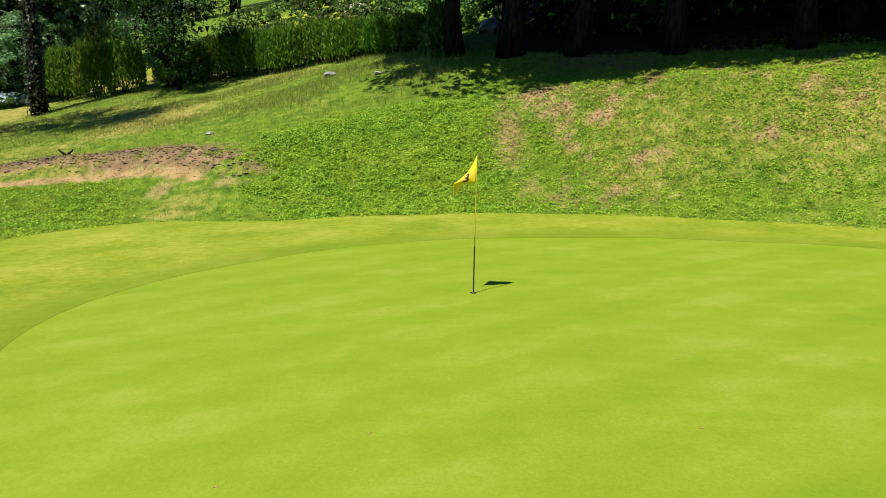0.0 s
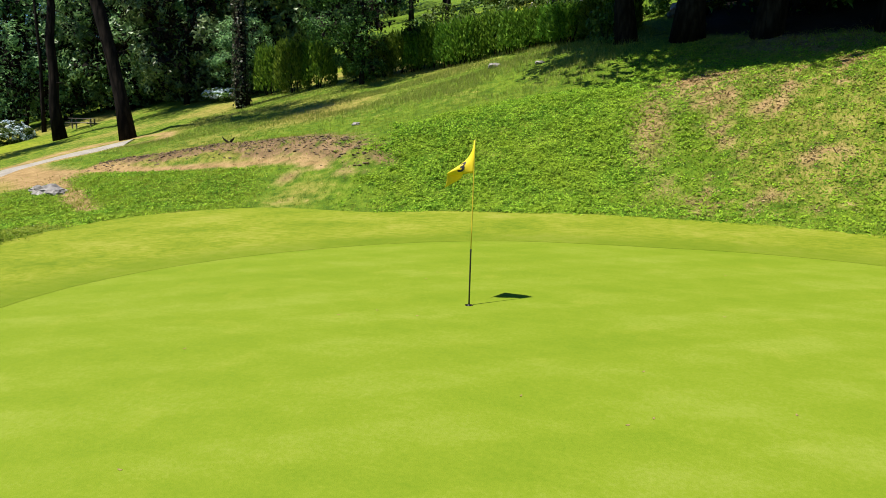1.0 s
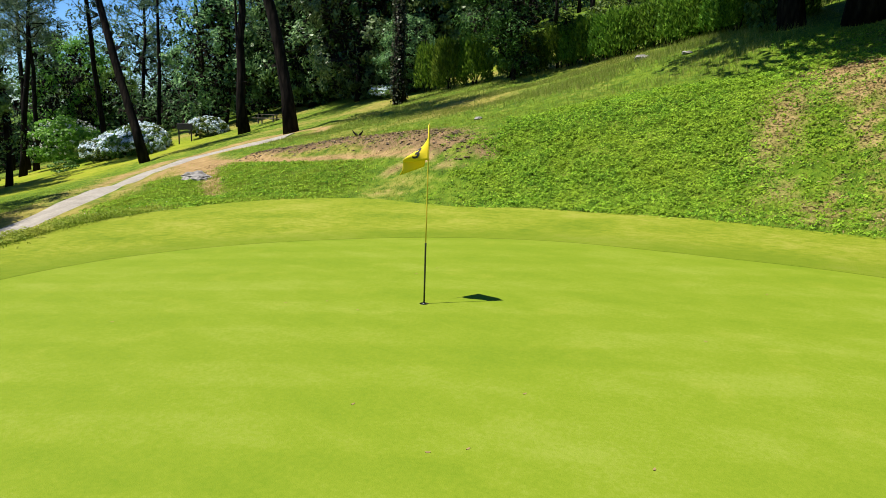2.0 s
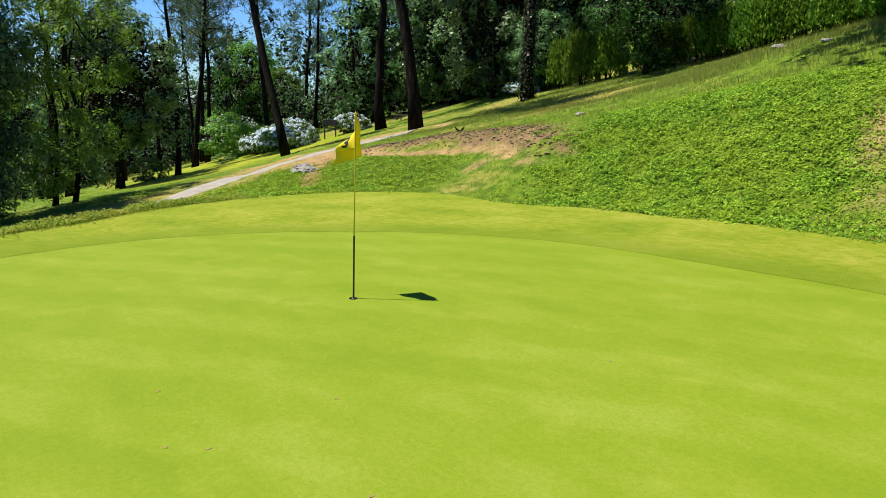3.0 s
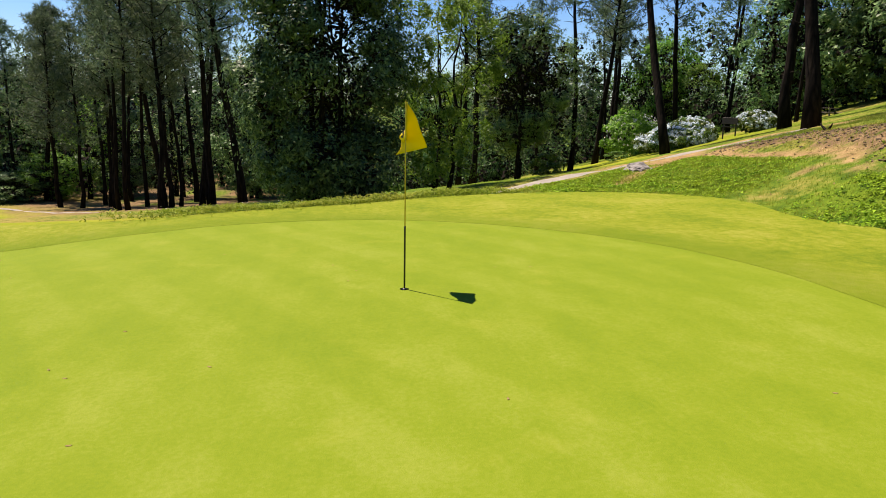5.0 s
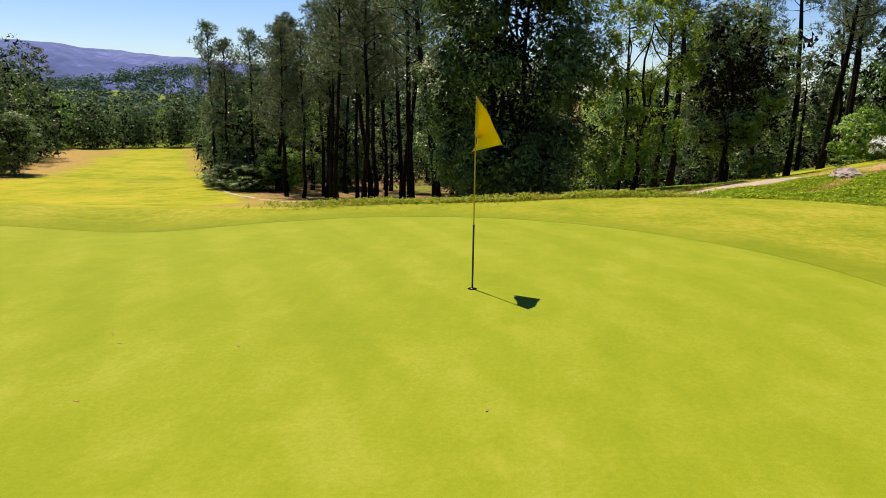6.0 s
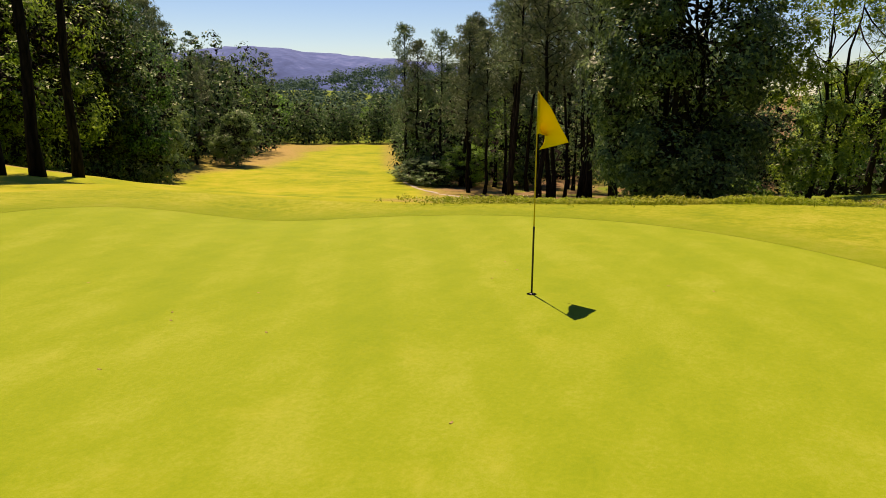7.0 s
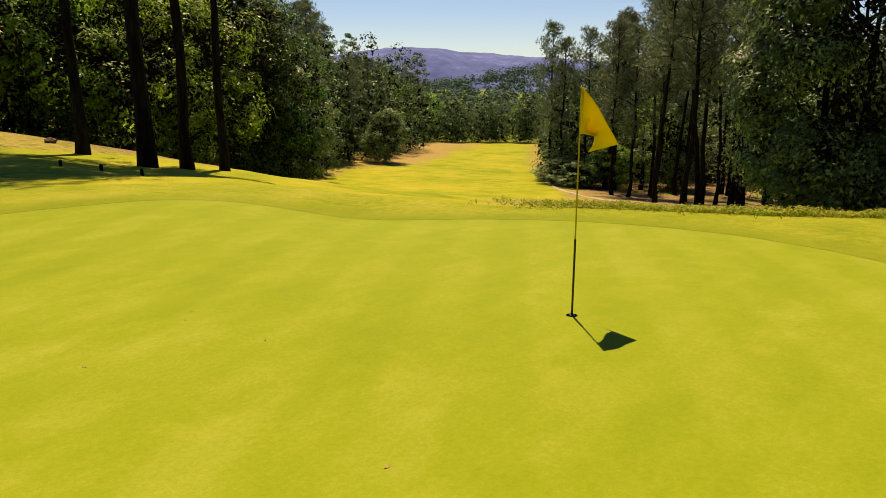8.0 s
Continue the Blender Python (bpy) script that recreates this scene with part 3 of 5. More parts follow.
def graded(lo, hi, step, reach, growth):
    a = list(np.arange(lo, hi + 1e-6, step))
    s = step
    while a[-1] < reach:
        s *= growth
        a.append(a[-1] + s)
    s = step
    while a[0] > -reach:
        s *= growth
        a.insert(0, a[0] - s)
    return np.array(a)


def build_ground():
    gx, gy = graded(-29, 17, 0.30, 4200, 1.11), graded(-11, 38, 0.30, 4200, 1.11)
    X, Y = np.meshgrid(gx, gy)
    x, y = X.ravel(), Y.ravel()
    v = np.stack([x, y, land_z(x, y)], 1)
    nx, ny = len(gx), len(gy)
    i = (np.arange(ny - 1)[:, None] * nx + np.arange(nx - 1)[None]).ravel()
    me = fast_mesh("ground", v, np.stack([i, i + 1, i + nx + 1, i + nx], 1), LAND)
    me.polygons.foreach_set("use_smooth", [True] * len(me.polygons))
    for name, zone in (("earth", zone_earth), ("dry", zone_dry), ("litter", zone_litter), ("fairway", zone_fairway), ("shade_soil", zone_shade_soil)):
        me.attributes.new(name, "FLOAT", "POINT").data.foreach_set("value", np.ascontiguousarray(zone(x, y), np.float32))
    return thing("ground", me, None, "rough golf course land of grass, dry turf and bare earth", "ground", "", "structure")


build_ground()


def ring_sheet(inner, outer, rings, lift, name, material, lip=0.0):
    """A sheet between two closed curves round the green's middle, with a short lip down at its inner edge."""
    a = np.arange(0, 360, 1.0)
    rows = []
    if lip:
        rows.append((inner, -lip))
    for k in [0, 0.012, 0.03] + list(range(1, rings + 1)):
        rows.append((inner + (outer - inner) * k / rings, 0.0))
    vs = []
    for rad, dz in rows:
        x, y = CX + rad * np.cos(np.radians(a)), CY + rad * np.sin(np.radians(a))
        vs.append(np.stack([x, y, ground_z(x, y) + lift + dz], 1))
    v = np.concatenate(vs)
    n = len(a)
    j = np.arange(n)
    f = np.concatenate([np.stack([k * n + j, (k + 1) * n + j, (k + 1) * n + (j + 1) % n, k * n + (j + 1) % n], 1) for k in range(len(rows) - 1)])
    me = fast_mesh(name, v, f, material)
    me.polygons.foreach_set("use_smooth", [True] * len(me.polygons))
    out = np.concatenate([rad - inner for rad, _ in rows])
    me.attributes.new("collar", "FLOAT", "POINT").data.foreach_set("value", np.ascontiguousarray(smooth(1.7, 0.3, out), np.float32))
    return me


HOLE = (0.46, 10.32)


def build_green():
    """The putting surface, a fine sheet with the hole left open."""
    a = np.arange(0, 360, 1.0)
    ca, sa = np.cos(np.radians(a)), np.sin(np.radians(a))
    edge_x, edge_y = CX + GREEN_R * ca, CY + GREEN_R * sa
    rows = [0.0, 0.004, 0.012, 0.03, 0.06, 0.1] + list(np.linspace(0.15, 1.0, 30))
    vs = []
    hx, hy = HOLE[0] + 0.054 * ca, HOLE[1] + 0.054 * sa
    for u in rows:
        x, y = hx + (edge_x - hx) * u, hy + (edge_y - hy) * u
        vs.append(np.stack([x, y, ground_z(x, y)], 1))
    v = np.concatenate(vs)
    n, j = 360, np.arange(360)
    f = np.concatenate([np.stack([k * n + j, (k + 1) * n + j, (k + 1) * n + (j + 1) % n, k * n + (j + 1) % n], 1) for k in range(len(rows) - 1)])
    me = fast_mesh("putting_green", v, f, GREEN)
    me.polygons.foreach_set("use_smooth", [True] * len(me.polygons))
    return thing("putting_green", me, None, "close-mown bright yellow-green putting green with faint mowing stripes", "putting green", "", "structure")


build_green()
thing("apron", ring_sheet(GREEN_R - 0.004, APRON_R + 0.25, 24, 0.003, "apron", APRON), None,
      "mown grass apron round the putting green, coarser and patchier", "apron", "", "structure")


def ribbon(line, half, lift, name, material, label):
    """A strip along a polyline, laid on the ground, with slightly uneven edges."""
    pts = []
    for (ax, ay), (bx, by) in zip(line, line[1:]):
        n = max(2, int(math.hypot(bx - ax, by - ay) / 0.5))
        pts += [(ax + (bx - ax) * k / n, ay + (by - ay) * k / n) for k in range(n)]
    p = np.array(pts + [line[-1]], float)
    k = np.hanning(11)
    k /= k.sum()
    q = np.stack([np.convolve(np.pad(p[:, i], 5, "edge"), k, "valid") for i in (0, 1)], 1)
    t = unit(np.gradient(q, axis=0))
    nrm = np.stack([-t[:, 1], t[:, 0]], 1)
    cols = np.linspace(-1, 1, 9)
    vs = []
    for c in cols:
        w = half * (1 + 0.08 * wave_noise(q[:, 0] * c, q[:, 1], 1.1, 11))
        e = q + nrm * (c * w)[:, None]
        vs.append(np.stack([e[:, 0], e[:, 1], land_z(e[:, 0], e[:, 1]) + lift - 0.05 * abs(c) ** 8], 1))
    v = np.stack(vs, 1).reshape(-1, 3)
    m = len(cols)
    i = (np.arange(len(q) - 1)[:, None] * m + np.arange(m - 1)[None]).ravel()
    me = fast_mesh(name, v, np.stack([i, i + 1, i + m + 1, i + m], 1), material)
    me.polygons.foreach_set("use_smooth", [True] * len(me.polygons))
    return thing(name, me, None, label, "path", "", "structure")


ribbon(CART_PATH, 0.75, 0.05, "cart_path", GRAVEL, "pale worn concrete cart path winding through the grass")
ribbon([(-57, -14), (-65.2, -23.0), (-73.8, -32.4), (-82, -39.5)], 0.34, 0.03, "cart_path", GRAVEL, "pale cart path in the shade beside the fairway")


# ---- flagstick, flag and hole ----
def flag_point(a, b):
    """A point of the hanging cloth: a along the fly, b down the hoist, from the stick's top. The lower edge runs out level, then folds down."""
    far_up, far_low, fold = np.array([-0.25, 0.235, -0.50]), np.array([-0.34, -0.09, -0.60]), np.array([-0.33, -0.01, -0.45])
    hoist = np.array([0.0, 0.0, -0.40 * b])
    upper = far_up * a + np.array([0.02, 0.03, 0.02]) * math.sin(math.pi * a)
    u = a / 0.72
    end = np.array([0.0, 0.0, -0.40])
    lower = end + (fold - end) * u if u < 1 else fold + (far_low - fold) * (a - 0.72) / 0.28
    fly = far_up + (far_low - far_up) * b
    p = upper * (1 - b) + lower * b + hoist * (1 - a) + fly * a - (end * (1 - a) * b + far_up * a * (1 - b) + far_low * a * b)
    p = p + np.array([-0.06, -0.10, 0.0]) * math.sin(math.pi * b ** 1.8) * math.sin(math.pi * a ** 1.5)
    return p + np.array([0.010, 0.018, 0]) * math.sin(8 * a + 2.0 * b) * a


def build_flagstick():
    x, y = HOLE
    z0 = float(ground_z(x, y))
    stick = base_at("flagstick", x, y, "thin flagstick, yellow above a black sleeve, standing in the hole", "flagstick", z=z0)
    hs = np.array([0.72, 1.0, 1.4, 1.8, 2.10, 2.125])
    v, f = tube([(0.006 * (h - 0.7), -0.004 * h, h) for h in hs], [0.0075, 0.0072, 0.0068, 0.0064, 0.006, 0.003], 10)
    thing("upper_rod", mesh_of("upper_rod", v, f, YELLOW_POLE, True), stick, "yellow fibreglass upper rod")
    hs = np.array([-0.12, 0.3, 0.69, 0.735, 0.74])
    v, f = tube([(0, -0.004 * h, h) for h in hs], [0.0105, 0.0105, 0.0105, 0.0115, 0.008], 10)
    thing("lower_sleeve", mesh_of("lower_sleeve", v, f, BLACK_POLE, True), stick, "black lower sleeve")
    v, f = tube([(0, 0, -0.02), (0, 0, 0.004), (0, 0, 0.012)], [0.03, 0.03, 0.013], 16)
    thing("collar", mesh_of("collar", v, f, BLACK_POLE, True), stick, "black plastic collar")
    flag = base_at("flag", x, y, "yellow cloth flag with a black numeral, drooping from the flagstick", "flag", z=z0 + 2.11)
    n, m = 18, 14
    pts = np.array([flag_point(i / n, j / m) for i in range(n + 1) for j in range(m + 1)])
    faces = [(i * (m + 1) + j, (i + 1) * (m + 1) + j, (i + 1) * (m + 1) + j + 1, i * (m + 1) + j + 1) for i in range(n) for j in range(m)]
    cloth = thing("cloth", mesh_of("cloth", pts, faces, CLOTH, True), flag)
    sol = cloth.modifiers.new("thickness", "SOLIDIFY")
    sol.thickness, sol.offset = 0.0016, 0.0
    v, f = tube([(0, 0, -0.41), (0, 0, -0.2), (0, 0, 0.0)], [0.0105, 0.0105, 0.0105], 12)
    thing("sleeve", mesh_of("sleeve", v, f, CLOTH, True), flag, "yellow sewn sleeve round the rod")
    font = bpy.data.curves.new("numeral", "FONT")
    font.body, font.align_x, font.align_y, font.size, font.resolution_u, font.offset = "3", "CENTER", "CENTER", 1.0, 6, 0.03
    tmp = bpy.data.objects.new("numeral_text", font)
    scene.collection.objects.link(tmp)
    me = bpy.data.meshes.new_from_object(tmp.evaluated_get(bpy.context.evaluated_depsgraph_get()))
    bpy.data.objects.remove(tmp)
    bm = bmesh.new()
    bm.from_mesh(me)
    bmesh.ops.triangulate(bm, faces=bm.faces[:])
    bmesh.ops.subdivide_edges(bm, edges=bm.edges[:], cuts=2)
    for w in bm.verts:
        a, b = max(0.03, 0.31 - w.co.x * 0.36), min(0.98, max(0.02, 0.70 - w.co.y * 0.56))
        p = flag_point(a, b)
        out = np.cross(flag_point(a + 0.01, b) - p, flag_point(a, b + 0.01) - p)
        out = unit(out) * (1 if out @ np.array([0.1, -1.0, 0.0]) > 0 else -1)
        w.co = Vector(p + out * 0.003)
    me2 = bpy.data.meshes.new("numeral")
    bm.to_mesh(me2)
    bm.free()
    me2.materials.append(INK)
    thing("numeral", me2, flag, "black printed numeral")
    hole = base_at("hole_cup", x, y, "round golf hole with a dark cup sunk into the green", "golf hole", z=z0)
    v, f = lathe([(0.001, -0.16), (0.053, -0.16), (0.053, -0.022), (0.050, -0.022), (0.050, -0.15), (0.001, -0.15)], 32)
    thing("liner", mesh_of("liner", v, f, CUP_DARK), hole, "dark plastic cup liner")
    v, f = tube([(0, 0, -0.022), (0, 0, 0.002)], [0.0535, 0.0545], 32, cap=False)
    thing("rim", mesh_of("rim", v, f, SOIL), hole, "cut turf rim")


build_flagstick()

# ---- trees ----
def limb(start, way, length, r0, r, up=0.35, segs=5, sides=6):
    pts, p, d = [np.array(start, float)], np.array(start, float), unit(np.array(way, float))
    for _ in range(segs):
        d = unit(d + r.standard_normal(3) * 0.22 + np.array([0, 0, up * 0.25]))
        p = p + d * length / segs
        pts.append(p)
    return pts, tube(pts, np.linspace(r0, r0 * 0.18, len(pts)), sides)


def trunk_line(height, bend, r, lean=(0, 0), n=9, back=(0, 0)):
    h = np.linspace(0, height, n)
    b = np.cumsum(r.standard_normal((n, 2)) * bend, 0)
    b[0] = 0
    up = np.maximum(h - 9.0, 0)
    return np.stack([b[:, 0] + lean[0] * h + back[0] * up, b[:, 1] + lean[1] * h + back[1] * up, h - 0.25 * (h == 0)], 1)


def flare(height, r0, n=9, top=0.16):
    h = np.linspace(0, 1, n)
    return r0 * (1 - (1 - top) * h ** 1.5) + 0.4 * r0 * np.exp(-h * height / 0.4)


def pine(name, seed, height=22, radius=3.4, crown_from=0.5, trunk_r=0.33, tufts=620, lean=(0, 0), ivy=0, label="", group="", needle=0.26, bush=46, dead=7, back=(0, 0)):
    """A tall maritime pine: bare straight trunk with dead stubs, open clumped crown of needle tufts."""
    r = np.random.default_rng(seed)
    e = tagged(new(name), label, "tree", group)
    line = trunk_line(height, 0.10, r, lean, 12, back)
    parts_ = [tube(line, flare(height, trunk_r, 12, 0.1), 10, True, 0.06, seed)]
    centres, outs = [], []
    for k in range(bush):
        u = crown_from + (1 - crown_from) * ((k + 0.5) / bush) ** 0.9
        q = (u - crown_from) / (1 - crown_from)
        p = np.array([np.interp(u * height, line[:, 2], line[:, i]) for i in range(3)])
        a = k * 2.4 + 0.9 * r.random()
        w = (0.62 + 1.3 * q) if q < 0.3 else 1.02 * max(0.05, 1 - ((q - 0.3) / 0.74) ** 1.8) ** 0.6
        L = radius * w * (0.62 + 0.55 * r.random())
        pts, t = limb(p, (math.cos(a), math.sin(a), 0.05 + 0.75 * q + 0.2 * r.random()), L, trunk_r * 0.20, r, 0.45, 4, 4)
        parts_.append(t)
        pts = np.array(pts)
        pads = 4 if L > 1.6 else 2
        m = max(3, int(tufts * 1.25 / bush / pads))
        for j in range(pads):
            s = (0.45 + 0.6 * (j + r.random()) / pads) * 4
            i = min(3, int(s))
            c = pts[i] + (pts[i + 1] - pts[i]) * (s - i) + np.array([0.3, 0.3, 0.12]) * r.standard_normal(3) * (0.5 if j else 1.0)
            size = (0.34 + 0.13 * L) * (0.65 + 0.6 * r.random())
            g = unit(r.standard_normal((m, 3)) + np.array([0, 0, 0.35]))
            centres.append(c + g * np.array([1, 1, 0.62]) * size * (0.45 + 0.55 * r.random((m, 1)) ** 0.5))
            outs.append(g + np.array([0, 0, 0.35]))
    for k in range(dead):
        u = 0.15 + (crown_from - 0.12) * r.random()
        p = np.array([np.interp(u * height, line[:, 2], line[:, i]) for i in range(3)])
        a = r.random() * 6.28
        parts_.append(limb(p, (math.cos(a), math.sin(a), 0.1 * r.standard_normal()), 0.5 + 1.5 * r.random(), 0.035, r, -0.1, 3, 4)[1])
    v, f = join(parts_)
    thing("trunk", mesh_of("trunk", v, f, PINE_BARK, True), e)
    c, o = np.concatenate(centres), unit(np.concatenate(outs))
    k = 7
    C, O = np.repeat(c, k, 0), np.repeat(o, k, 0)
    d = unit(O * 0.7 + r.standard_normal(C.shape) * 0.75)
    side = unit(np.cross(d, r.standard_normal(C.shape)))
    L = (needle * (0.7 + 0.6 * r.random(len(C))))[:, None]
    vv = np.stack([C - side * L * 0.11, C + side * L * 0.11, C + d * L * 1.8], 1).reshape(-1, 3)
    thing("crown", fast_mesh("crown", vv, np.arange(len(vv)).reshape(-1, 3), NEEDLES), e)
    if ivy:
        n = 2600
        h = r.random(n) ** 0.9 * ivy
        a = r.random(n) * 6.283
        ax = np.stack([np.interp(h, line[:, 2], line[:, i]) for i in (0, 1)], 1)
        rad = np.interp(h / height, np.linspace(0, 1, 12), flare(height, trunk_r, 12, 0.1)) + 0.05 + 0.12 * r.random(n)
        out = np.stack([np.cos(a), np.sin(a), np.zeros(n)], 1)
        c = np.stack([ax[:, 0] + out[:, 0] * rad, ax[:, 1] + out[:, 1] * rad, h], 1)
        v, f = leaves(c, out, 0.13, r, 0.5, 1.2, 1.2)
        thing("ivy", fast_mesh("ivy", v, f, IVY_LEAF), e, "ivy climbing the trunk")
    return e


def broadleaf(name, seed, height=12, radius=4.4, crown_from=1.4, trunk_r=0.26, count=6500, leaf=0.26, clumps=60, stems=1, material=None, bark=None,
              label="", group="", squash=1.0, spread=0.36, hollow=0.5, limbs=10, lean=(0, 0), core=0.3, flat=1.7):
    """A broad-leaved tree: forking trunk, limbs into the crown, thousands of single leaves in clumps."""
    r = np.random.default_rng(seed)
    e = tagged(new(name), label, "tree", group)
    mid = np.array([lean[0] * height * 0.6, lean[1] * height * 0.6, crown_from + (height - crown_from) * 0.5])
    half = np.array([radius, radius * squash, (height - crown_from) * 0.5])
    parts_ = []
    for s in range(stems):
        a = s * 2.1 + seed
        off = np.array([math.cos(a), math.sin(a)]) * (0.45 if stems > 1 else 0)
        line = trunk_line(height * 0.78, 0.16, r, (lean[0] + off[0] * 0.12, lean[1] + off[1] * 0.12), 8)
        line[:, :2] += off
        parts_.append(tube(line, flare(height * 0.78, trunk_r / (1 + 0.25 * (stems - 1)), 8, 0.12), 9, True, 0.05, seed + s))
        for k in range(limbs):
            u = 0.22 + 0.7 * r.random()
            p = np.array([np.interp(u * line[-1, 2], line[:, 2], line[:, i]) for i in range(3)])
            g = unit(r.standard_normal(3))
            aim = mid + half * g * 0.8 - p
            parts_.append(limb(p, aim, np.linalg.norm(aim) * 0.85, trunk_r * 0.30, r, 0.15, 5, 5)[1])
    v, f = join(parts_)
    thing("trunk", mesh_of("trunk", v, f, bark or OAK_BARK, True), e)
    dense = core > 0.05
    d = unit(r.standard_normal((clumps, 3)))
    bough = d * (hollow + (1.0 - hollow) * r.random((clumps, 1)) ** 0.4)
    bough_r = spread * (0.5 + 0.75 * r.random(clumps))
    taper = lambda z: 1 - 0.28 * np.clip(z, 0, 1) ** 2
    sprays = max(6, int(count / clumps / 26))
    k = np.repeat(np.arange(clumps), sprays)
    g = unit(r.standard_normal((len(k), 3)) + 0.5 * d[k] + np.array([0, 0, 0.2]))
    tip = bough[k] + g * (bough_r[k] * (0.80 + 0.30 * r.random(len(k))))[:, None] * np.array([1, 1, 0.78])
    per = max(1, int(count / len(k)))
    kk = np.repeat(np.arange(len(k)), per)
    fuzz = r.standard_normal((len(kk), 3))
    p = tip[kk] + fuzz * (bough_r[k[kk]] * 0.17)[:, None]
    o = unit(g[kk] + 0.35 * fuzz + np.array([0, 0, 0.25]))
    centre = mid + bough * half * np.stack([taper(bough[:, 2]), taper(bough[:, 2]), np.ones(clumps)], 1)
    c = centre[k[kk]] + (p - bough[k[kk]]) * radius
    keep = c[:, 2] > 0.25
    v, f = leaves(c[keep], o[keep], leaf, r, 0.25, flat, 1.4, 3)
    # inner faces in bark colour put shaded hollows into the crown
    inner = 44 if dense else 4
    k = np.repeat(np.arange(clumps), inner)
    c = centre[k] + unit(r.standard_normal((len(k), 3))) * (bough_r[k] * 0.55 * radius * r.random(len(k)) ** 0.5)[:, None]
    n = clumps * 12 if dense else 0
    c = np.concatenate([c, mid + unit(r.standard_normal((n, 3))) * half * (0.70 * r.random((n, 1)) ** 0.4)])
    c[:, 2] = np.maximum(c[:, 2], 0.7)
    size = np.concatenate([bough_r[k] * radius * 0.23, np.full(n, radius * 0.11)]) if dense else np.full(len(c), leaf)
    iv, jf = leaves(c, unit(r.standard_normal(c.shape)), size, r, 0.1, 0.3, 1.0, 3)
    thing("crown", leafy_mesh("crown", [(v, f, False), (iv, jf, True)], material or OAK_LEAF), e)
    return e


def shrub(name, seed, radius=1.2, height=1.3, count=1500, leaf=0.12, clumps=26, material=None, label="", group="", category="shrub", flowers=None, heads=0, head_r=0.11):
    """A low leafy shrub from the ground up, with round flower heads where it blooms."""
    r = np.random.default_rng(seed)
    e = tagged(new(name), label, category, group)
    parts_ = []
    for k in range(7):
        a = k * 0.9 + r.random()
        parts_.append(limb((0.1 * math.cos(a), 0.1 * math.sin(a), -0.05), (math.cos(a) * 0.7, math.sin(a) * 0.7, 1.0), height * 0.75, 0.025, r, 0.3, 4, 5)[1])
    v, f = join(parts_)
    thing("stem", mesh_of("stem", v, f, OAK_BARK, True), e)
    p, o, _, _ = clumped(count, clumps, r, 0.30, 0.62)
    c = p * np.array([radius, radius, height * 0.55]) + np.array([0, 0, height * 0.48])
    keep = c[:, 2] > 0.02
    v, f = leaves(c[keep], o[keep], leaf, r)
    thing("foliage", fast_mesh("foliage", v, f, material or SHRUB_LEAF), e)
    if heads:
        g = unit(r.standard_normal((heads * 2, 3)))
        g = g[g[:, 2] > -0.35][:heads]
        hc = g * np.array([radius, radius, height * 0.55]) * (0.95 + 0.16 * r.random((len(g), 1))) + np.array([0, 0, height * 0.48])
        k = 17
        H, G = np.repeat(hc, k, 0), np.repeat(g, k, 0)
        j = unit(r.standard_normal(H.shape))
        j = np.where((np.sum(j * G, 1) < -0.3)[:, None], -j, j)
        v, f = leaves(H + j * head_r, j, head_r * 0.75, r, 0, 2.0, 1.0)
        thing("flower_head", fast_mesh("flower_head", v, f, flowers), e, "round pale flower heads")
    return e


def place_at(ob, x, y, turn=0.0, size=1.0, high=None, tilt=(0, 0), sink=0.08):
    ob.matrix_basis = set_on(x, y, turn, size, high, sink) @ pose(0, 0, 0, tilt[0], tilt[1], 0)
    return ob


def repeat(ob, rows):
    """Further copies of a thing at (x, y, turn, size, height factor)."""
    for x, y, turn, size, high in rows:
        copy_thing(ob, set_on(x, y, turn, size, size * high, 0.08))


WOOD = "trees of the wood"
pine_a = place_at(pine("pine_tree", 11, 23, 3.6, 0.50, 0.30, 900, (0.02, -0.11), label="tall dark pine with a bare trunk and an open crown", group=WOOD), -46.5, 0.3, 10)
pine_b = place_at(pine("pine_tree", 12, 21, 3.4, 0.46, 0.23, 900, (0.03, -0.02), label="tall dark pine with a bare trunk and an open crown", group=WOOD), -44.5, 18.0, 40)
pine_c = place_at(pine("pine_tree", 13, 24, 3.5, 0.50, 0.20, 950, (-0.07, 0.05), label="slender pine with a long bare trunk in the wood", group=WOOD), -49.5, 27.3, 80)
pine_d = place_at(pine("pine_tree", 14, 20, 3.9, 0.32, 0.22, 1150, label="bushy dark pine with branches low on the trunk", group=WOOD), -72.0, -24.0, 0)
place_at(pine("pine_tree", 15, 24, 4.4, 0.55, 0.36, 1000, ivy=13, label="thick pine trunk wrapped in ivy at the edge of the slope", group=WOOD), -23.3, 40.0)
# the unseen top bends back so that its crown shadows the slope
stout = place_at(pine("pine_tree", 16, 25, 5.2, 0.55, 0.36, 1500, (-0.26, -0.03), label="stout old pine with rough dark bark beside the path", group=WOOD, back=(0.62, -0.38)), -25.9, 33.0)
leaning = place_at(pine("pine_tree", 17, 23, 3.6, 0.52, 0.28, 800, (-0.29, -0.05), label="dark pine leaning over the path by the hydrangeas", group=WOOD), -35.8, 29.6)
place_at(pine("pine_tree", 18, 24, 4.8, 0.55, 0.32, 1300, (-0.07, 0.0), label="stout straight pine with dark bark beside the path", group=WOOD), -36.5, 38.2)

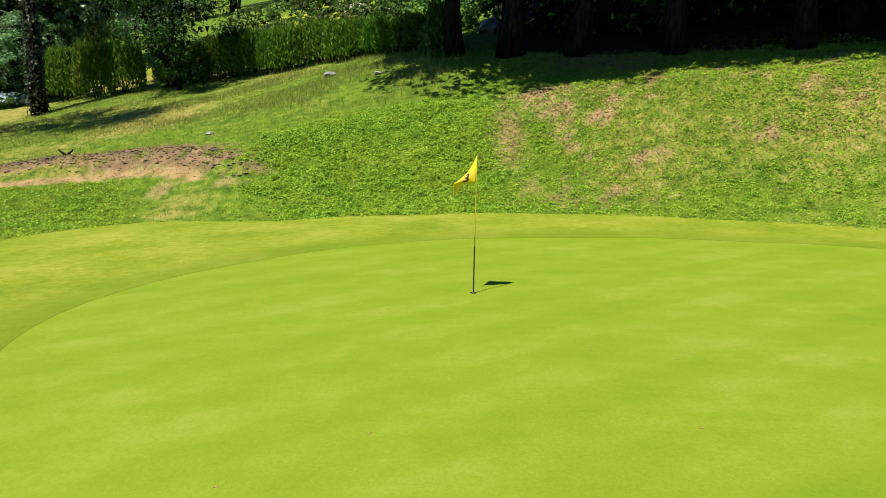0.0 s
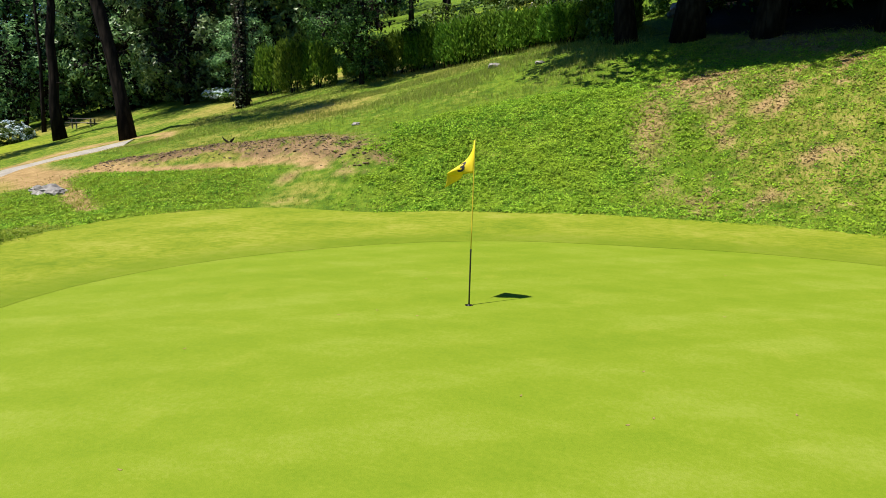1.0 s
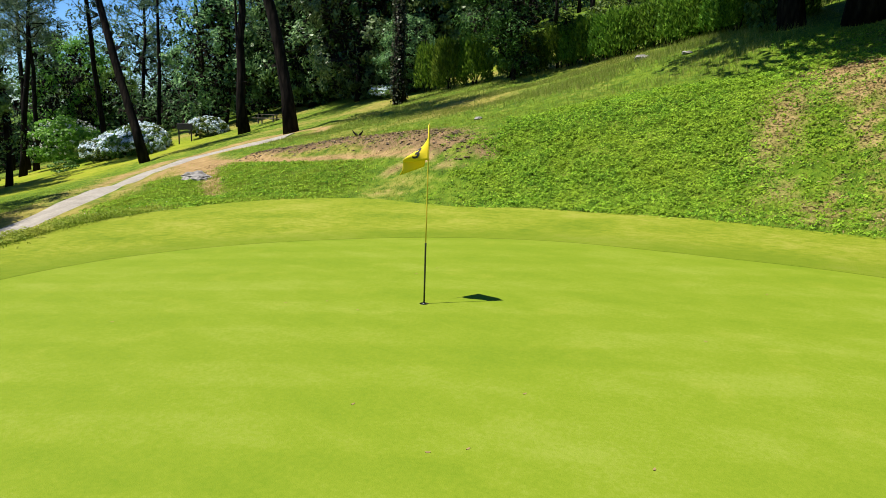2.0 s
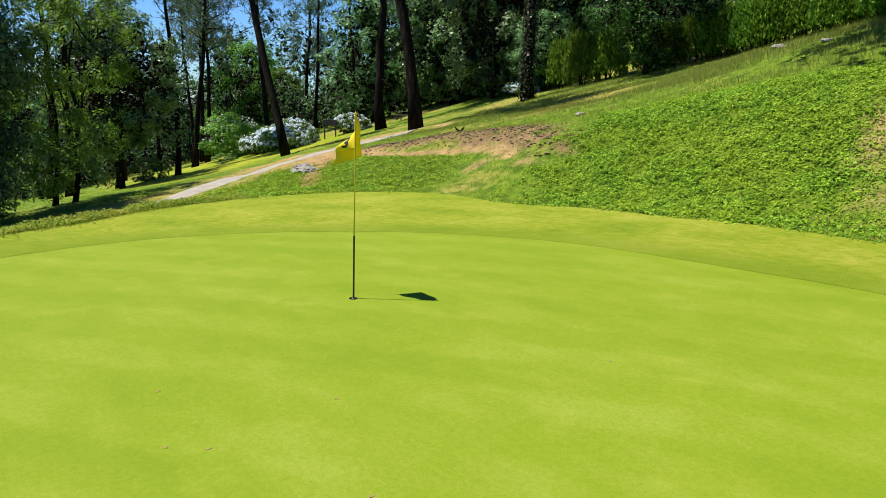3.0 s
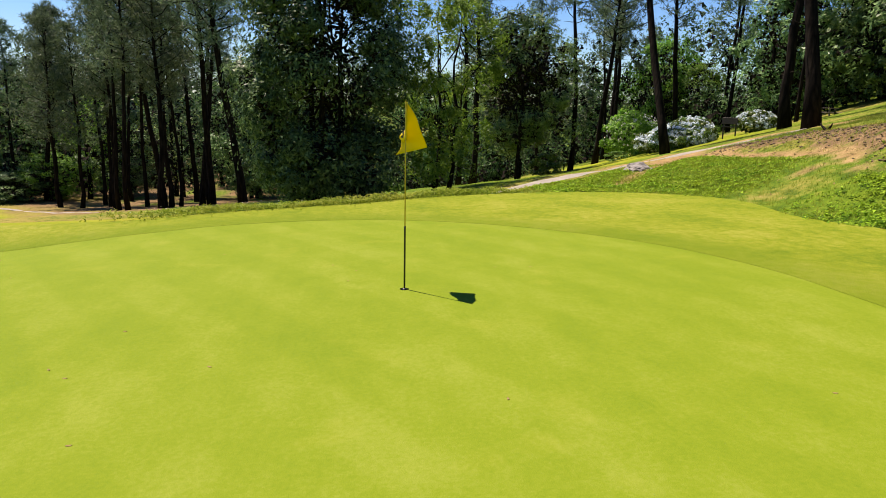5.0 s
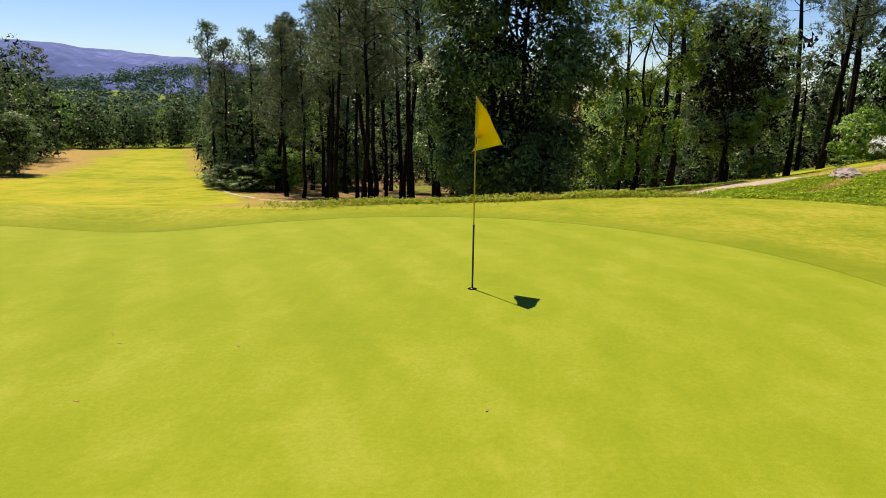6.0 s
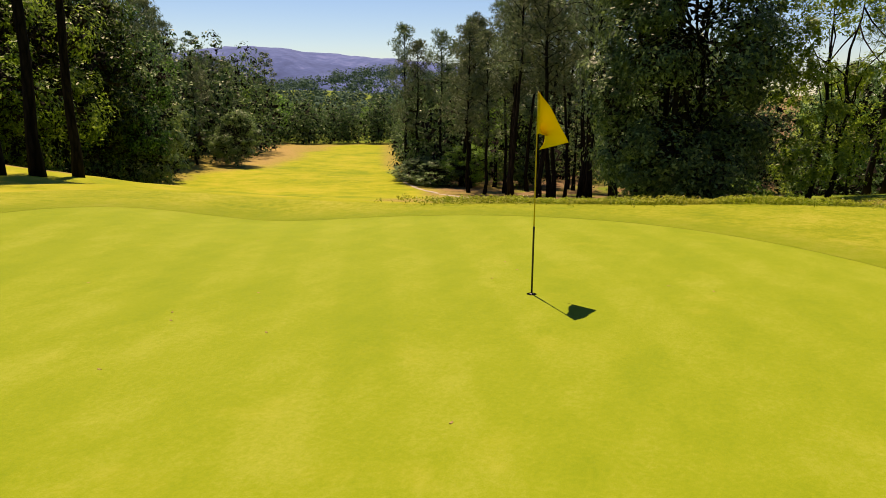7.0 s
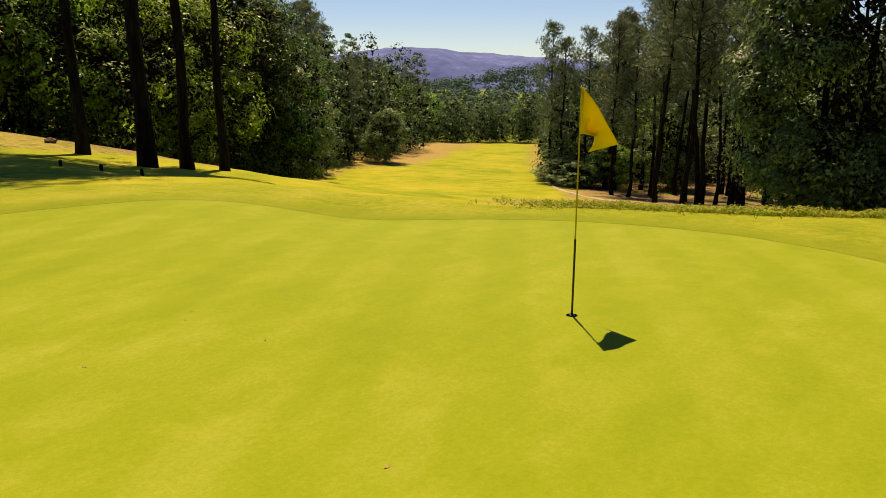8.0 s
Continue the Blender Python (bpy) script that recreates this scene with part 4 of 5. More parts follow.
broad = place_at(pine("pine_tree", 19, 23, 5.2, 0.60, 0.31, 1700, (-0.02, 0.01), label="stout pine with a high broad shady crown on the slope", group=WOOD, needle=0.34, bush=50), -8.2, -14.3, 100)
repeat(broad, [(-7.6, -18.9, 10, 0.8, 1.0), (-10.8, -15.7, 200, 0.8, 1.0), (-13.8, -17.4, 50, 0.72, 1.0), (-3.0, -19.5, 140, 0.9, 1.0), (-0.5, -27, 80, 1.0, 1.0), (-6, -31, 30, 1.0, 1.0)])
repeat(pine_a, [(-53.5, -3.6, 70, 0.96, 1.0), (-54.3, -4.6, 200, 0.8, 1.05), (-62, -10, 30, 0.95, 1.0), (-80, -29, 150, 0.95, 1.02), (-60, 33, 90, 0.9, 1.0), (-66, 44, 10, 1.0, 1.05),
                (-70, 38, 220, 0.9, 1.1), (-58, 52, 140, 1.0, 1.0), (-12, 84, 0, 0.9, 0.95), (2, 82, 60, 0.9, 0.95), (-90, -22, 20, 1.0, 1.0), (-75, -10, 60, 1.0, 1.1)])
repeat(pine_b, [(-45.4, 17.1, 120, 0.9, 1.05), (-57, -8, 0, 0.95, 1.0), (-66, -16, 200, 1.0, 1.0), (-70, -18, 100, 0.9, 1.1), (-84, -34, 0, 1.0, 1.0), (-64, 36, 45, 1.0, 1.0), (-72, 30, 300, 1.0, 1.1),
                (-54, 56, 30, 1.0, 1.0), (-24, 82, 30, 0.85, 1.0), (-6, 86, 200, 0.9, 1.0), (-85, -15, 10, 1.05, 1.05), (-47, -6, 160, 0.9, 1.0)])
repeat(pine_c, [(-59, -5, 20, 1.0, 1.0), (-64, -9, 140, 0.9, 1.0), (-68, -13.5, 260, 1.0, 0.95), (-61, -14, 40, 1.0, 1.0), (-74, -20, 100, 1.0, 0.95), (-78.4, -18.5, 0, 1.1, 0.95), (-52, 46, 70, 1.0, 1.0),
                (-62, 48, 0, 1.0, 1.0), (-78, 40, 120, 1.0, 1.0), (-30, 86, 0, 0.9, 1.0), (-18, 88, 90, 0.9, 1.0), (-56, 62, 10, 1.0, 1.0),
                (-50, -9.5, 20, 0.9, 1.0), (-45, 44.5, 20, 0.7, 1.2)])
repeat(pine_d, [(-70, -78, 0, 1.1, 1.15), (-76, -88, 60, 1.1, 1.2), (-66, -84, 120, 1.2, 1.2), (-96, -104, 200, 1.1, 1.15), (-88, -100, 30, 1.2, 1.2), (-106, -118, 0, 1.2, 1.2), (-80, -100, 80, 1.2, 1.3), (-79, -27, 90, 1.0, 1.1), (-70, -21, 180, 0.9, 1.05), (-84, -38, 30, 1.0, 1.0), (-90, -44, 200, 1.05, 1.1), (-93, -33, 20, 1.0, 1.15), (-100, -36, 0, 1.1, 1.1),
                (-62, 56, 0, 1.0, 1.0), (-74, 54, 60, 1.1, 1.1), (-68, 66, 190, 1.1, 1.1), (-84, -84, 100, 0.85, 1.0), (-92, -92, 10, 0.95, 1.0), (-101, -96, 90, 0.9, 1.1), (-110, -108, 0, 0.9, 1.1)])

# the great dark tree beyond the green and its neighbours
place_at(broadleaf("broadleaf_tree", 31, 16.5, 3.35, -1.6, 0.24, 76000, 0.135, 110, 3, GREAT_LEAF, label="large dense dark-green broadleaf tree, leafy to the ground", spread=0.40, hollow=0.50, group=WOOD, core=0.4, limbs=5, flat=2.0), -24.9, 7.9, 20)
place_at(broadleaf("broadleaf_tree", 32, 11.5, 3.0, 0.8, 0.13, 22000, 0.115, 80, 2, LIGHT_LEAF, label="airy light-green broadleaf tree with bent limbs showing", core=0.01, spread=0.26, hollow=0.3, group=WOOD), -27.0, 13.6, 60)
lawn_oak = place_at(broadleaf("broadleaf_tree", 33, 13.0, 4.2, 2.9, 0.19, 15000, 0.18, 52, 1, OAK_LEAF, label="rounded green broadleaf tree with a clear trunk on the lawn", group=WOOD), -46.4, 22.0, 0)
oak_a = place_at(broadleaf("broadleaf_tree", 40, 12.5, 4.6, 0.6, 0.17, 15000, 0.23, 52, 1, OAK_LEAF, label="rounded green broadleaf tree with low boughs", group=WOOD), -45, 52, 0)
oak_b = place_at(broadleaf("broadleaf_tree", 34, 14.5, 5.0, 0.6, 0.22, 14000, 0.25, 58, 2, label="wide leafy broadleaf tree with low boughs", group=WOOD), -48.0, -56.0, 0)
oak_c = place_at(broadleaf("broadleaf_tree", 35, 9.0, 4.0, 0.3, 0.16, 9500, 0.165, 38, 2, LIGHT_LEAF, label="light-green broadleaf tree, leafy to the ground", group=WOOD), -75, 50, 0)
high = place_at(broadleaf("broadleaf_tree", 36, 18.0, 6.6, 5.6, 0.42, 15000, 0.34, 110, 1, SHADE_LEAF, label="tall shady broadleaf tree on top of the bank", group=WOOD, squash=0.95, spread=0.34), 0.4, 34.2, 0)
place_at(broadleaf("broadleaf_tree", 37, 9.0, 3.1, 0.5, 0.14, 20000, 0.12, 40, 1, SHADE_LEAF, label="dark broadleaf tree standing in front of the hedge", group=WOOD, hollow=0.4), -15.8, 41.6, 0)

repeat(lawn_oak, [(-51.5, 23.2, 80, 0.95, 1.0), (-62, 17, 30, 0.9, 1.0)])
repeat(oak_a, [(-38, 55, 120, 1.2, 1.05), (-30, 56, 60, 1.15, 1.05), (-50, 47, 240, 1.0, 1.0),
               (-90, -80, 60, 0.9, 0.9), (-86, -92, 0, 0.9, 1.0), (-31, 54, 10, 1.0, 1.1), (-27.0, 45.6, 120, 0.5, 0.9)])
great = place_at(broadleaf("broadleaf_tree", 38, 21, 6.6, 0.8, 0.30, 22000, 0.24, 95, 2, SHADE_LEAF, label="great spreading broadleaf tree in full leaf", group=WOOD, spread=0.33), -43.5, -54.5, 200)
pale = place_at(broadleaf("broadleaf_tree", 39, 16, 6.6, 0.5, 0.22, 15500, 0.23, 65, 2, LIGHT_LEAF, label="pale green broadleaf tree, leafy to the ground", group=WOOD, spread=0.34, core=0.25), -21, -42, 140)
repeat(great, [(-35.5, -51, 30, 1.05, 1.1), (-50, -70, 0, 0.95, 1.0), (-36, -64, 100, 1.15, 1.15), (-60, -80, 0, 1.0, 1.0), (-26, -60, 200, 1.15, 1.2)])
repeat(pale, [(-27.5, -44, 60, 1.0, 1.1), (-14, -43, 30, 1.0, 1.05), (-7, -41, 0, 0.9, 1.0), (-19, -54, 0, 1.25, 1.3), (-9, -54, 80, 1.25, 1.3)])
repeat(oak_b, [(-55, -63, 90, 1.0, 1.0), (-62, -72, 140, 1.0, 1.0), (-41, 50, 0, 1.0, 1.0), (-34, 50.5, 150, 1.0, 1.0), (-33, 47, 20, 0.9, 1.0), (-86, -22, 0, 0.9, 0.9), (-70, 2, 80, 1.0, 1.1),
               (-80, -4, 20, 1.1, 1.1), (-80.8, -36.2, 60, 0.62, 0.42), (-84.0, -40.0, 200, 0.5, 0.32), (-78.6, -32.0, 310, 0.6, 0.40)])
repeat(oak_c, [(-83, -29.5, 0, 0.8, 0.8), (-80, -28.0, 90, 0.75, 0.75), (-76, 46, 0, 1.2, 1.2), (-78, -84, 10, 0.7, 0.8), (-40, 57, 10, 1.2, 1.3), ])
# the first has its unseen crown spread wide and low to shade the bank
repeat(high, [(2.9, 32.5, 80, 1.3, 0.62), (5.7, 31.2, 150, 1.1, 0.95), (9.4, 29.4, 40, 1.0, 1.0), (13.6, 27.2, 220, 1.0, 0.9), (17.6, 24.8, 0, 1.0, 0.95), (21.5, 22.5, 100, 1.0, 1.0), (25, 27, 60, 1.1, 1.0),
              (8.2, 35.5, 10, 1.0, 1.0), (12.4, 33.2, 40, 1.1, 0.9), (16.8, 30.0, 170, 1.0, 0.95), (21, 28.5, 20, 1.0, 1.0), (8.5, 41, 280, 1.0, 1.0), (13.5, 38.5, 70, 1.1, 1.0), (19, 36, 0, 1.1, 1.0)])


def crowns(p, tall, wide, k, leaf, r, base=None, pointed=0.35):
    """Leafy crowns from the ground up at the places p, each of a dozen boughs of many leaves round a mass of larger
    ones, bark-dark as painted shade.
    """
    n, B = len(p), 12
    z0 = ground_z(p[:, 0], p[:, 1]) if base is None else base
    h = (np.arange(B)[None] + r.random((n, B))) / B
    spire = (r.random((n, 1)) < pointed)
    prof = np.where(spire, np.clip(1.05 - h, 0, 1) ** 0.75, np.sqrt(np.clip(1 - ((h - 0.40) / 0.68) ** 2, 0.02, 1)))
    prof = prof * (0.75 + 0.5 * r.random((n, B)))
    a = np.arange(B)[None] * 2.4 + r.uniform(0, 6.28, (n, 1)) + 0.6 * r.random((n, B))
    out = np.stack([np.cos(a), np.sin(a), 0 * a], -1)
    W = wide[:, None] * np.where(spire, 0.85, 1.0)
    c = np.stack([p[:, 0], p[:, 1], z0], 1)[:, None] + out * (W * prof * 0.62)[..., None]
    c[..., 2] += (0.06 + 0.90 * h) * tall[:, None]
    br = W * (0.24 + 0.34 * prof) * (0.8 + 0.4 * r.random((n, B)))
    c, br, out = c.reshape(-1, 3), br.ravel(), out.reshape(-1, 3)
    m = max(4, k // B)
    i = np.repeat(np.arange(len(c)), m)
    g = unit(r.standard_normal((len(i), 3)) + 0.45 * out[i] + np.array([0, 0, 0.3]))
    v, f = leaves(c[i] + g * (br[i] * (0.72 + 0.36 * r.random(len(i))))[:, None] * np.array([1, 1, 0.85]), g, leaf, r, 0.2, 1.3, 1.3, 3)
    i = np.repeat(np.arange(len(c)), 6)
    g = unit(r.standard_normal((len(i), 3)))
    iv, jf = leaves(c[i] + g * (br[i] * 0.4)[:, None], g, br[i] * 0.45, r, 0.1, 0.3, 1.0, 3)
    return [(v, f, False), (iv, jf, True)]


def far_tree(seed, kind, material, label):
    """A tree far off: trunk and a coarser crown of leaf clumps."""
    r = np.random.default_rng(seed)
    e = tagged(new("distant_tree"), label, "tree", "trees of the far wood")
    tall = 19 if kind == "pine" else 12
    line = trunk_line(tall * 0.85, 0.1, r, (0, 0), 6)
    v, f = tube(line, flare(tall, 0.3, 6), 6)
    thing("trunk", mesh_of("trunk", v, f, PINE_BARK, True), e)
    if kind == "pine":
        parts_ = []
        for k in range(34):
            u = 0.34 + 0.66 * (k + r.random()) / 34
            w = 3.3 * min(1.0, 0.5 + 2.2 * (u - 0.34)) * max(0.08, 1 - ((u - 0.34) / 0.68) ** 2.2) ** 0.6
            a = k * 2.4 + r.random()
            c = np.array([math.cos(a) * w * 0.72, math.sin(a) * w * 0.72, u * tall])
            g = unit(r.standard_normal((52, 3)) + np.array([0, 0, 0.3]))
            parts_.append(leaves(c + g * np.array([1, 1, 0.5]) * (0.45 + 0.22 * w) * (0.6 + 0.5 * r.random((52, 1))), g, 0.30, r, 0.1, 0.9, 1.8, 3))
        pieces = [(v, f, False) for v, f in parts_]
    else:
        pieces = crowns(np.zeros((1, 2)), np.array([tall]), np.array([4.8]), 1700, 0.30, r, np.array([0.6]), 0.0)
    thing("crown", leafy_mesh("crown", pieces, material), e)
    return e


FAR = [place_at(far_tree(51, "pine", NEEDLES, "distant dark pine in the wood"), -121, -143), place_at(far_tree(52, "broad", OAK_LEAF, "distant green broadleaf tree in the wood"), -128, -150),
       place_at(far_tree(53, "broad", LIGHT_LEAF, "distant light-green broadleaf tree in the wood"), -140, -160), place_at(far_tree(54, "pine", NEEDLES, "distant dark pine in the wood"), -150, -166)]


def scatter_far():
    r = np.random.default_rng(5)
    way, off = unit(FAIR_B - FAIR_A), np.array([-0.543, 0.839])

    def put(x, y, kinds, lo=0.8, hi=1.2):
        xa, ya = np.array([x]), np.array([y])
        if float(zone_fairway(xa, ya)[0]) > 0.04 or float(gap_to(CART_PATH, xa, ya)[0]) < 4:
            return
        s = r.uniform(lo, hi)
        copy_thing(FAR[int(r.choice(kinds))], set_on(x, y, r.uniform(0, 360), s, s * r.uniform(0.85, 1.15), 0.1))

    for k in range(30):  # the south side of the fairway
        u, w = r.uniform(75, 215), r.uniform(19, 62)
        put(*(FAIR_A + way * u - off * w), [0, 0, 3, 1, 1, 2], 1.0, 1.4)
    for k in range(20):  # its north side
        u, w = r.uniform(95, 215), r.uniform(19, 60)
        put(*(FAIR_A + way * u + off * w), [0, 3, 3, 1, 1], 0.95, 1.3)
    for k in range(18):  # its end
        u, w = r.uniform(188, 270), r.uniform(-75, 75)
        put(*(FAIR_A + way * u + off * w), [0, 3, 1, 1, 2], 0.65, 1.0)
    for k in range(26):  # wood to the west and north-west
        a, d = radians(r.uniform(118, 200)), r.uniform(84, 150)
        if 2.90 < a < 3.20 and k % 3:
            continue
        put(d * math.cos(a), d * math.sin(a), [0, 0, 3, 1, 2])
    for k in range(22):  # over the hill to the north
        a, d = radians(r.uniform(86, 120)), r.uniform(92, 125)
        put(d * math.cos(a), d * math.sin(a), [0, 0, 3, 1], 0.7, 0.95)


scatter_far()


# ---- hedge, garden on the hill, hydrangeas ----
def hedge_plant(seed, w=1.6, h=2.3):
    """One hedge bush of feathery upright shoots."""
    r = np.random.default_rng(seed)
    e = tagged(new("hedge_bush"), "bright green feathery hedge bush in a row on the slope", "hedge", "hedge bushes")
    parts_ = [limb((0.25 * r.standard_normal(), 0.25 * r.standard_normal(), -0.05), (0.3 * r.standard_normal(), 0.3 * r.standard_normal(), 1), h * 0.8, 0.03, r, 0.5, 4, 5)[1] for _ in range(6)]
    v, f = join(parts_)
    thing("stem", mesh_of("stem", v, f, OAK_BARK, True), e)
    n = 3300
    a, u = r.random(n) * 6.283, r.random(n)
    z = h * (0.12 + 0.88 * u ** 0.75)
    rad = w * 0.62 * np.sqrt(r.random(n)) ** 0.5 * (1 - 0.25 * (z / h) ** 3)
    c = np.stack([rad * np.cos(a), rad * np.sin(a), z + 0.12 * r.standard_normal(n)], 1)
    d = unit(np.stack([np.cos(a) * 0.5, np.sin(a) * 0.5, np.full(n, 1.0)], 1) + 0.35 * r.standard_normal((n, 3)))
    s = unit(np.cross(d, r.standard_normal((n, 3))))
    L = (0.10 + 0.12 * r.random(n))[:, None]
    v = np.stack([c - d * L * 0.4, c + s * L * 0.24, c + d * L, c - s * L * 0.24], 1).reshape(-1, 3)
    thing("foliage", fast_mesh("foliage", v, np.arange(4 * n).reshape(n, 4), HEDGE_LEAF), e)
    return e


HEDGES = [place_at(hedge_plant(61), -17.4, 44.2), place_at(hedge_plant(62), -0.2, 38.2)]


def along(line, step):
    out = []
    for (ax, ay), (bx, by) in zip(line, line[1:]):
        n = max(1, int(math.hypot(bx - ax, by - ay) / step))
        out += [(ax + (bx - ax) * k / n, ay + (by - ay) * k / n) for k in range(n)]
    return out


def plant_hedges():
    r = np.random.default_rng(8)
    for i, (x, y) in enumerate(along([(-16.6, 44.2), (-13.2, 43.6), (-10.6, 42.8), (-4.7, 42.2), (-2.2, 40.4), (-0.6, 38.9)], 0.95)):
        copy_thing(HEDGES[i % 2], set_on(x + 0.2 * r.standard_normal(), y + 0.25 * r.standard_normal(), r.uniform(0, 360), 1.12, r.uniform(1.0, 1.2) * (1 - 0.28 * float(smooth(-9, -2, x))), 0.06))
    for i, (x, y) in enumerate(along([(-24.0, 43.9), (-21.8, 43.6), (-18.4, 43.4)], 1.2)):
        copy_thing(HEDGES[(i + 1) % 2], set_on(x, y + 0.3 * r.standard_normal(), r.uniform(0, 360), 1.25, r.uniform(1.15, 1.4), 0.06))


plant_hedges()
round_bush = place_at(shrub("round_shrub", 71, 1.3, 1.9, 1200, 0.15, 44, label="clipped round green shrub in the hill garden", group="garden shrubs"), -15.5, 56.0)
repeat(round_bush, [(-13.5, 49.5, 0, 0.8, 0.8), (-11.4, 49.0, 50, 1.0, 0.9), (-9.3, 50, 20, 0.9, 0.9), (-7.5, 48.5, 90, 1.1, 1.0), (-5.2, 49, 10, 1.0, 1.0), (-3.4, 47.8, 60, 1.1, 1.0), (-1.4, 46.6, 0, 1.0, 1.0), (0.6, 45.5, 30, 1.0, 1.0), (-16, 51, 20, 0.9, 0.8), (-13.2, 57, 30, 0.9, 0.9), (-10.2, 55, 60, 1.1, 1.0), (-8.4, 56.5, 10, 1.2, 1.1), (-4.5, 54, 80, 1.3, 1.1), (-2.6, 52.5, 20, 1.0, 1.0), (-0.3, 51, 50, 1.1, 1.0), (-7.4, 53.5, 0, 0.9, 0.9), (-17.5, 57.5, 0, 0.9, 0.9),
                    (-5.8, 59, 0, 1.2, 1.2), (-12, 60, 0, 1.1, 1.2), (2.2, 44, 40, 0.9, 1.1), (3.6, 43, 80, 1.1, 1.1), (-0.5, 34.6, 0, 0.6, 1.5)])
pink = place_at(shrub("hydrangea", 72, 1.0, 1.1, 900, 0.14, 30, label="pale pink hydrangea in bloom in the hill garden", category="hydrangea", flowers=PINK_PETALS, heads=60), -12.2, 50.5)
repeat(pink, [(-6.2, 50.5, 40, 1.0, 1.1), (-4.2, 49.6, 90, 0.9, 1.0)])
hyd = place_at(shrub("hydrangea", 73, 1.45, 1.55, 1700, 0.16, 40, label="hydrangea bush covered in pale blue-white flower heads", group="hydrangeas by the path", category="hydrangea", flowers=PETALS, heads=190, head_r=0.13), -44.0, 40.6)
repeat(hyd, [(-45.2, 35.4, 30, 1.05, 1.1), (-46.6, 36.6, 70, 1.1, 1.2), (-48.3, 37.4, 120, 1.15, 1.25), (-47.8, 35.2, 200, 1.05, 1.15), (-49.6, 36.2, 10, 1.1, 1.2), (-49.8, 38.4, 90, 1.1, 1.2), (-43.6, 34.4, 60, 0.95, 1.0), (-51.2, 35.2, 60, 1.0, 1.1)])
repeat(round_bush, [(-50.0, 31.6, 10, 0.75, 0.6), (-43.2, 41.6, 10, 0.45, 0.5), (-52, 25.8, 0, 1.1, 0.9), (-26.8, 47.5, 0, 0.7, 0.8), (-27.5, 10.6, 0, 0.8, 0.8)])

place_at(shrub("flowering_shrub", 74, 2.7, 4.0, 6000, 0.17, 60, LIGHT_LEAF, label="large rounded pale green flowering shrub on the lawn", flowers=WHITE_PETALS, heads=150, head_r=0.10), -58.5, 36.3)

repeat(hyd, [(-27.6, 44.6, 20, 0.7, 0.8), (-29.0, 45.4, 80, 0.75, 0.8)])


# ---- small built things ----
def box(cx, cy, cz, sx, sy, sz, bev=0.01):
    bm = bmesh.new()
    bmesh.ops.create_cube(bm, size=1.0, matrix=Matrix.Translation((cx, cy, cz)) @ Matrix.Diagonal((sx, sy, sz, 1)))
    if bev:
        bmesh.ops.bevel(bm, geom=bm.edges[:], offset=bev, segments=1, affect="EDGES")
    return bm


def part(name, bm, material, parent, label=""):
    me = bpy.data.meshes.new(name)
    bm.to_mesh(me)
    bm.free()
    me.materials.append(material)
    return thing(name, me, parent, label)


def build_sign():
    e = base_at("notice_board", -43.9, 38.3, "dark wooden notice board on two posts beside the path", "sign")
    e.rotation_euler = (0, 0, radians(35))
    for s in (-0.5, 0.5):
        part("post", box(s, 0, 0.75, 0.09, 0.09, 1.7), BOARD, e)
    part("board", box(0, -0.07, 1.35, 1.25, 0.05, 0.5), BOARD, e, "dark stained board")
    part("rail", box(0, -0.06, 0.9, 1.1, 0.04, 0.09), BOARD, e)


def build_table():
    e = base_at("picnic_table", -39.0, 42.6, "weathered wooden picnic table with benches under the trees", "table")
    e.rotation_euler = (0, 0, radians(20))
    for k in range(5):
        part("top_plank", box(0, -0.32 + 0.16 * k, 0.74, 1.8, 0.145, 0.04), TIMBER, e)
    for s in (-0.75, 0.75):
        part("bench_plank", box(0, s, 0.44, 1.8, 0.25, 0.045), TIMBER, e)
        part("leg", box(s * 0.9, 0.3, 0.36, 0.09, 0.09, 0.74), TIMBER, e)
        part("leg", box(s * 0.9, -0.3, 0.36, 0.09, 0.09, 0.74), TIMBER, e)
        part("crossbar", box(s * 0.9, 0, 0.40, 0.07, 1.7, 0.09), TIMBER, e)


build_sign()
build_table()


def stone(name, x, y, size, seed, material, label, flat=0.6, category="rock", group="", sink=0.25):
    r = np.random.default_rng(seed)
    bm = bmesh.new()
    bmesh.ops.create_icosphere(bm, subdivisions=3, radius=1.0)
    k = r.random(3) * 10
    for w in bm.verts:
        n = noise.fractal(w.co * 1.3 + Vector(k), 0.8, 2.0, 4)
        q = noise.cell(w.co * 2.0 + Vector(k)) * 0.12
        w.co = w.co * (1 + 0.35 * n + q)
        w.co.x *= size * (0.8 + 0.5 * r.random() * 0 + 0.3)
        w.co.y *= size
        w.co.z *= size * flat
    me = bpy.data.meshes.new(name)
    bm.to_mesh(me)
    bm.free()
    me.materials.append(material)
    ob = thing(name, me, None, label, category, group)
    ob.matrix_basis = pose(x, y, float(land_z(x, y)) + size * flat * (0.5 - sink), 0, 0, seed * 40)
    return ob


stone("rock", -17.9, 20.5, 0.50, 3, ROCK, "grey granite rock lying beside the dirt trail", 0.42)
stone("rock", -18.6, 20.7, 0.34, 4, ROCK, "grey granite rock lying beside the dirt trail", 0.5)
stone("rock", -17.3, 20.2, 0.26, 5, ROCK, "small grey granite rock beside the dirt trail", 0.5)
stone("rock", -5.9, 35.6, 0.34, 6, ROCK, "pale granite rock in the long grass", 0.5)
stone("rock", -3.2, 33.2, 0.22, 7, ROCK, "grey granite rock in the long grass", 0.4)
stone("rock", -9.2, 27.0, 0.14, 8, ROCK, "small dark rock on the slope", 0.7)
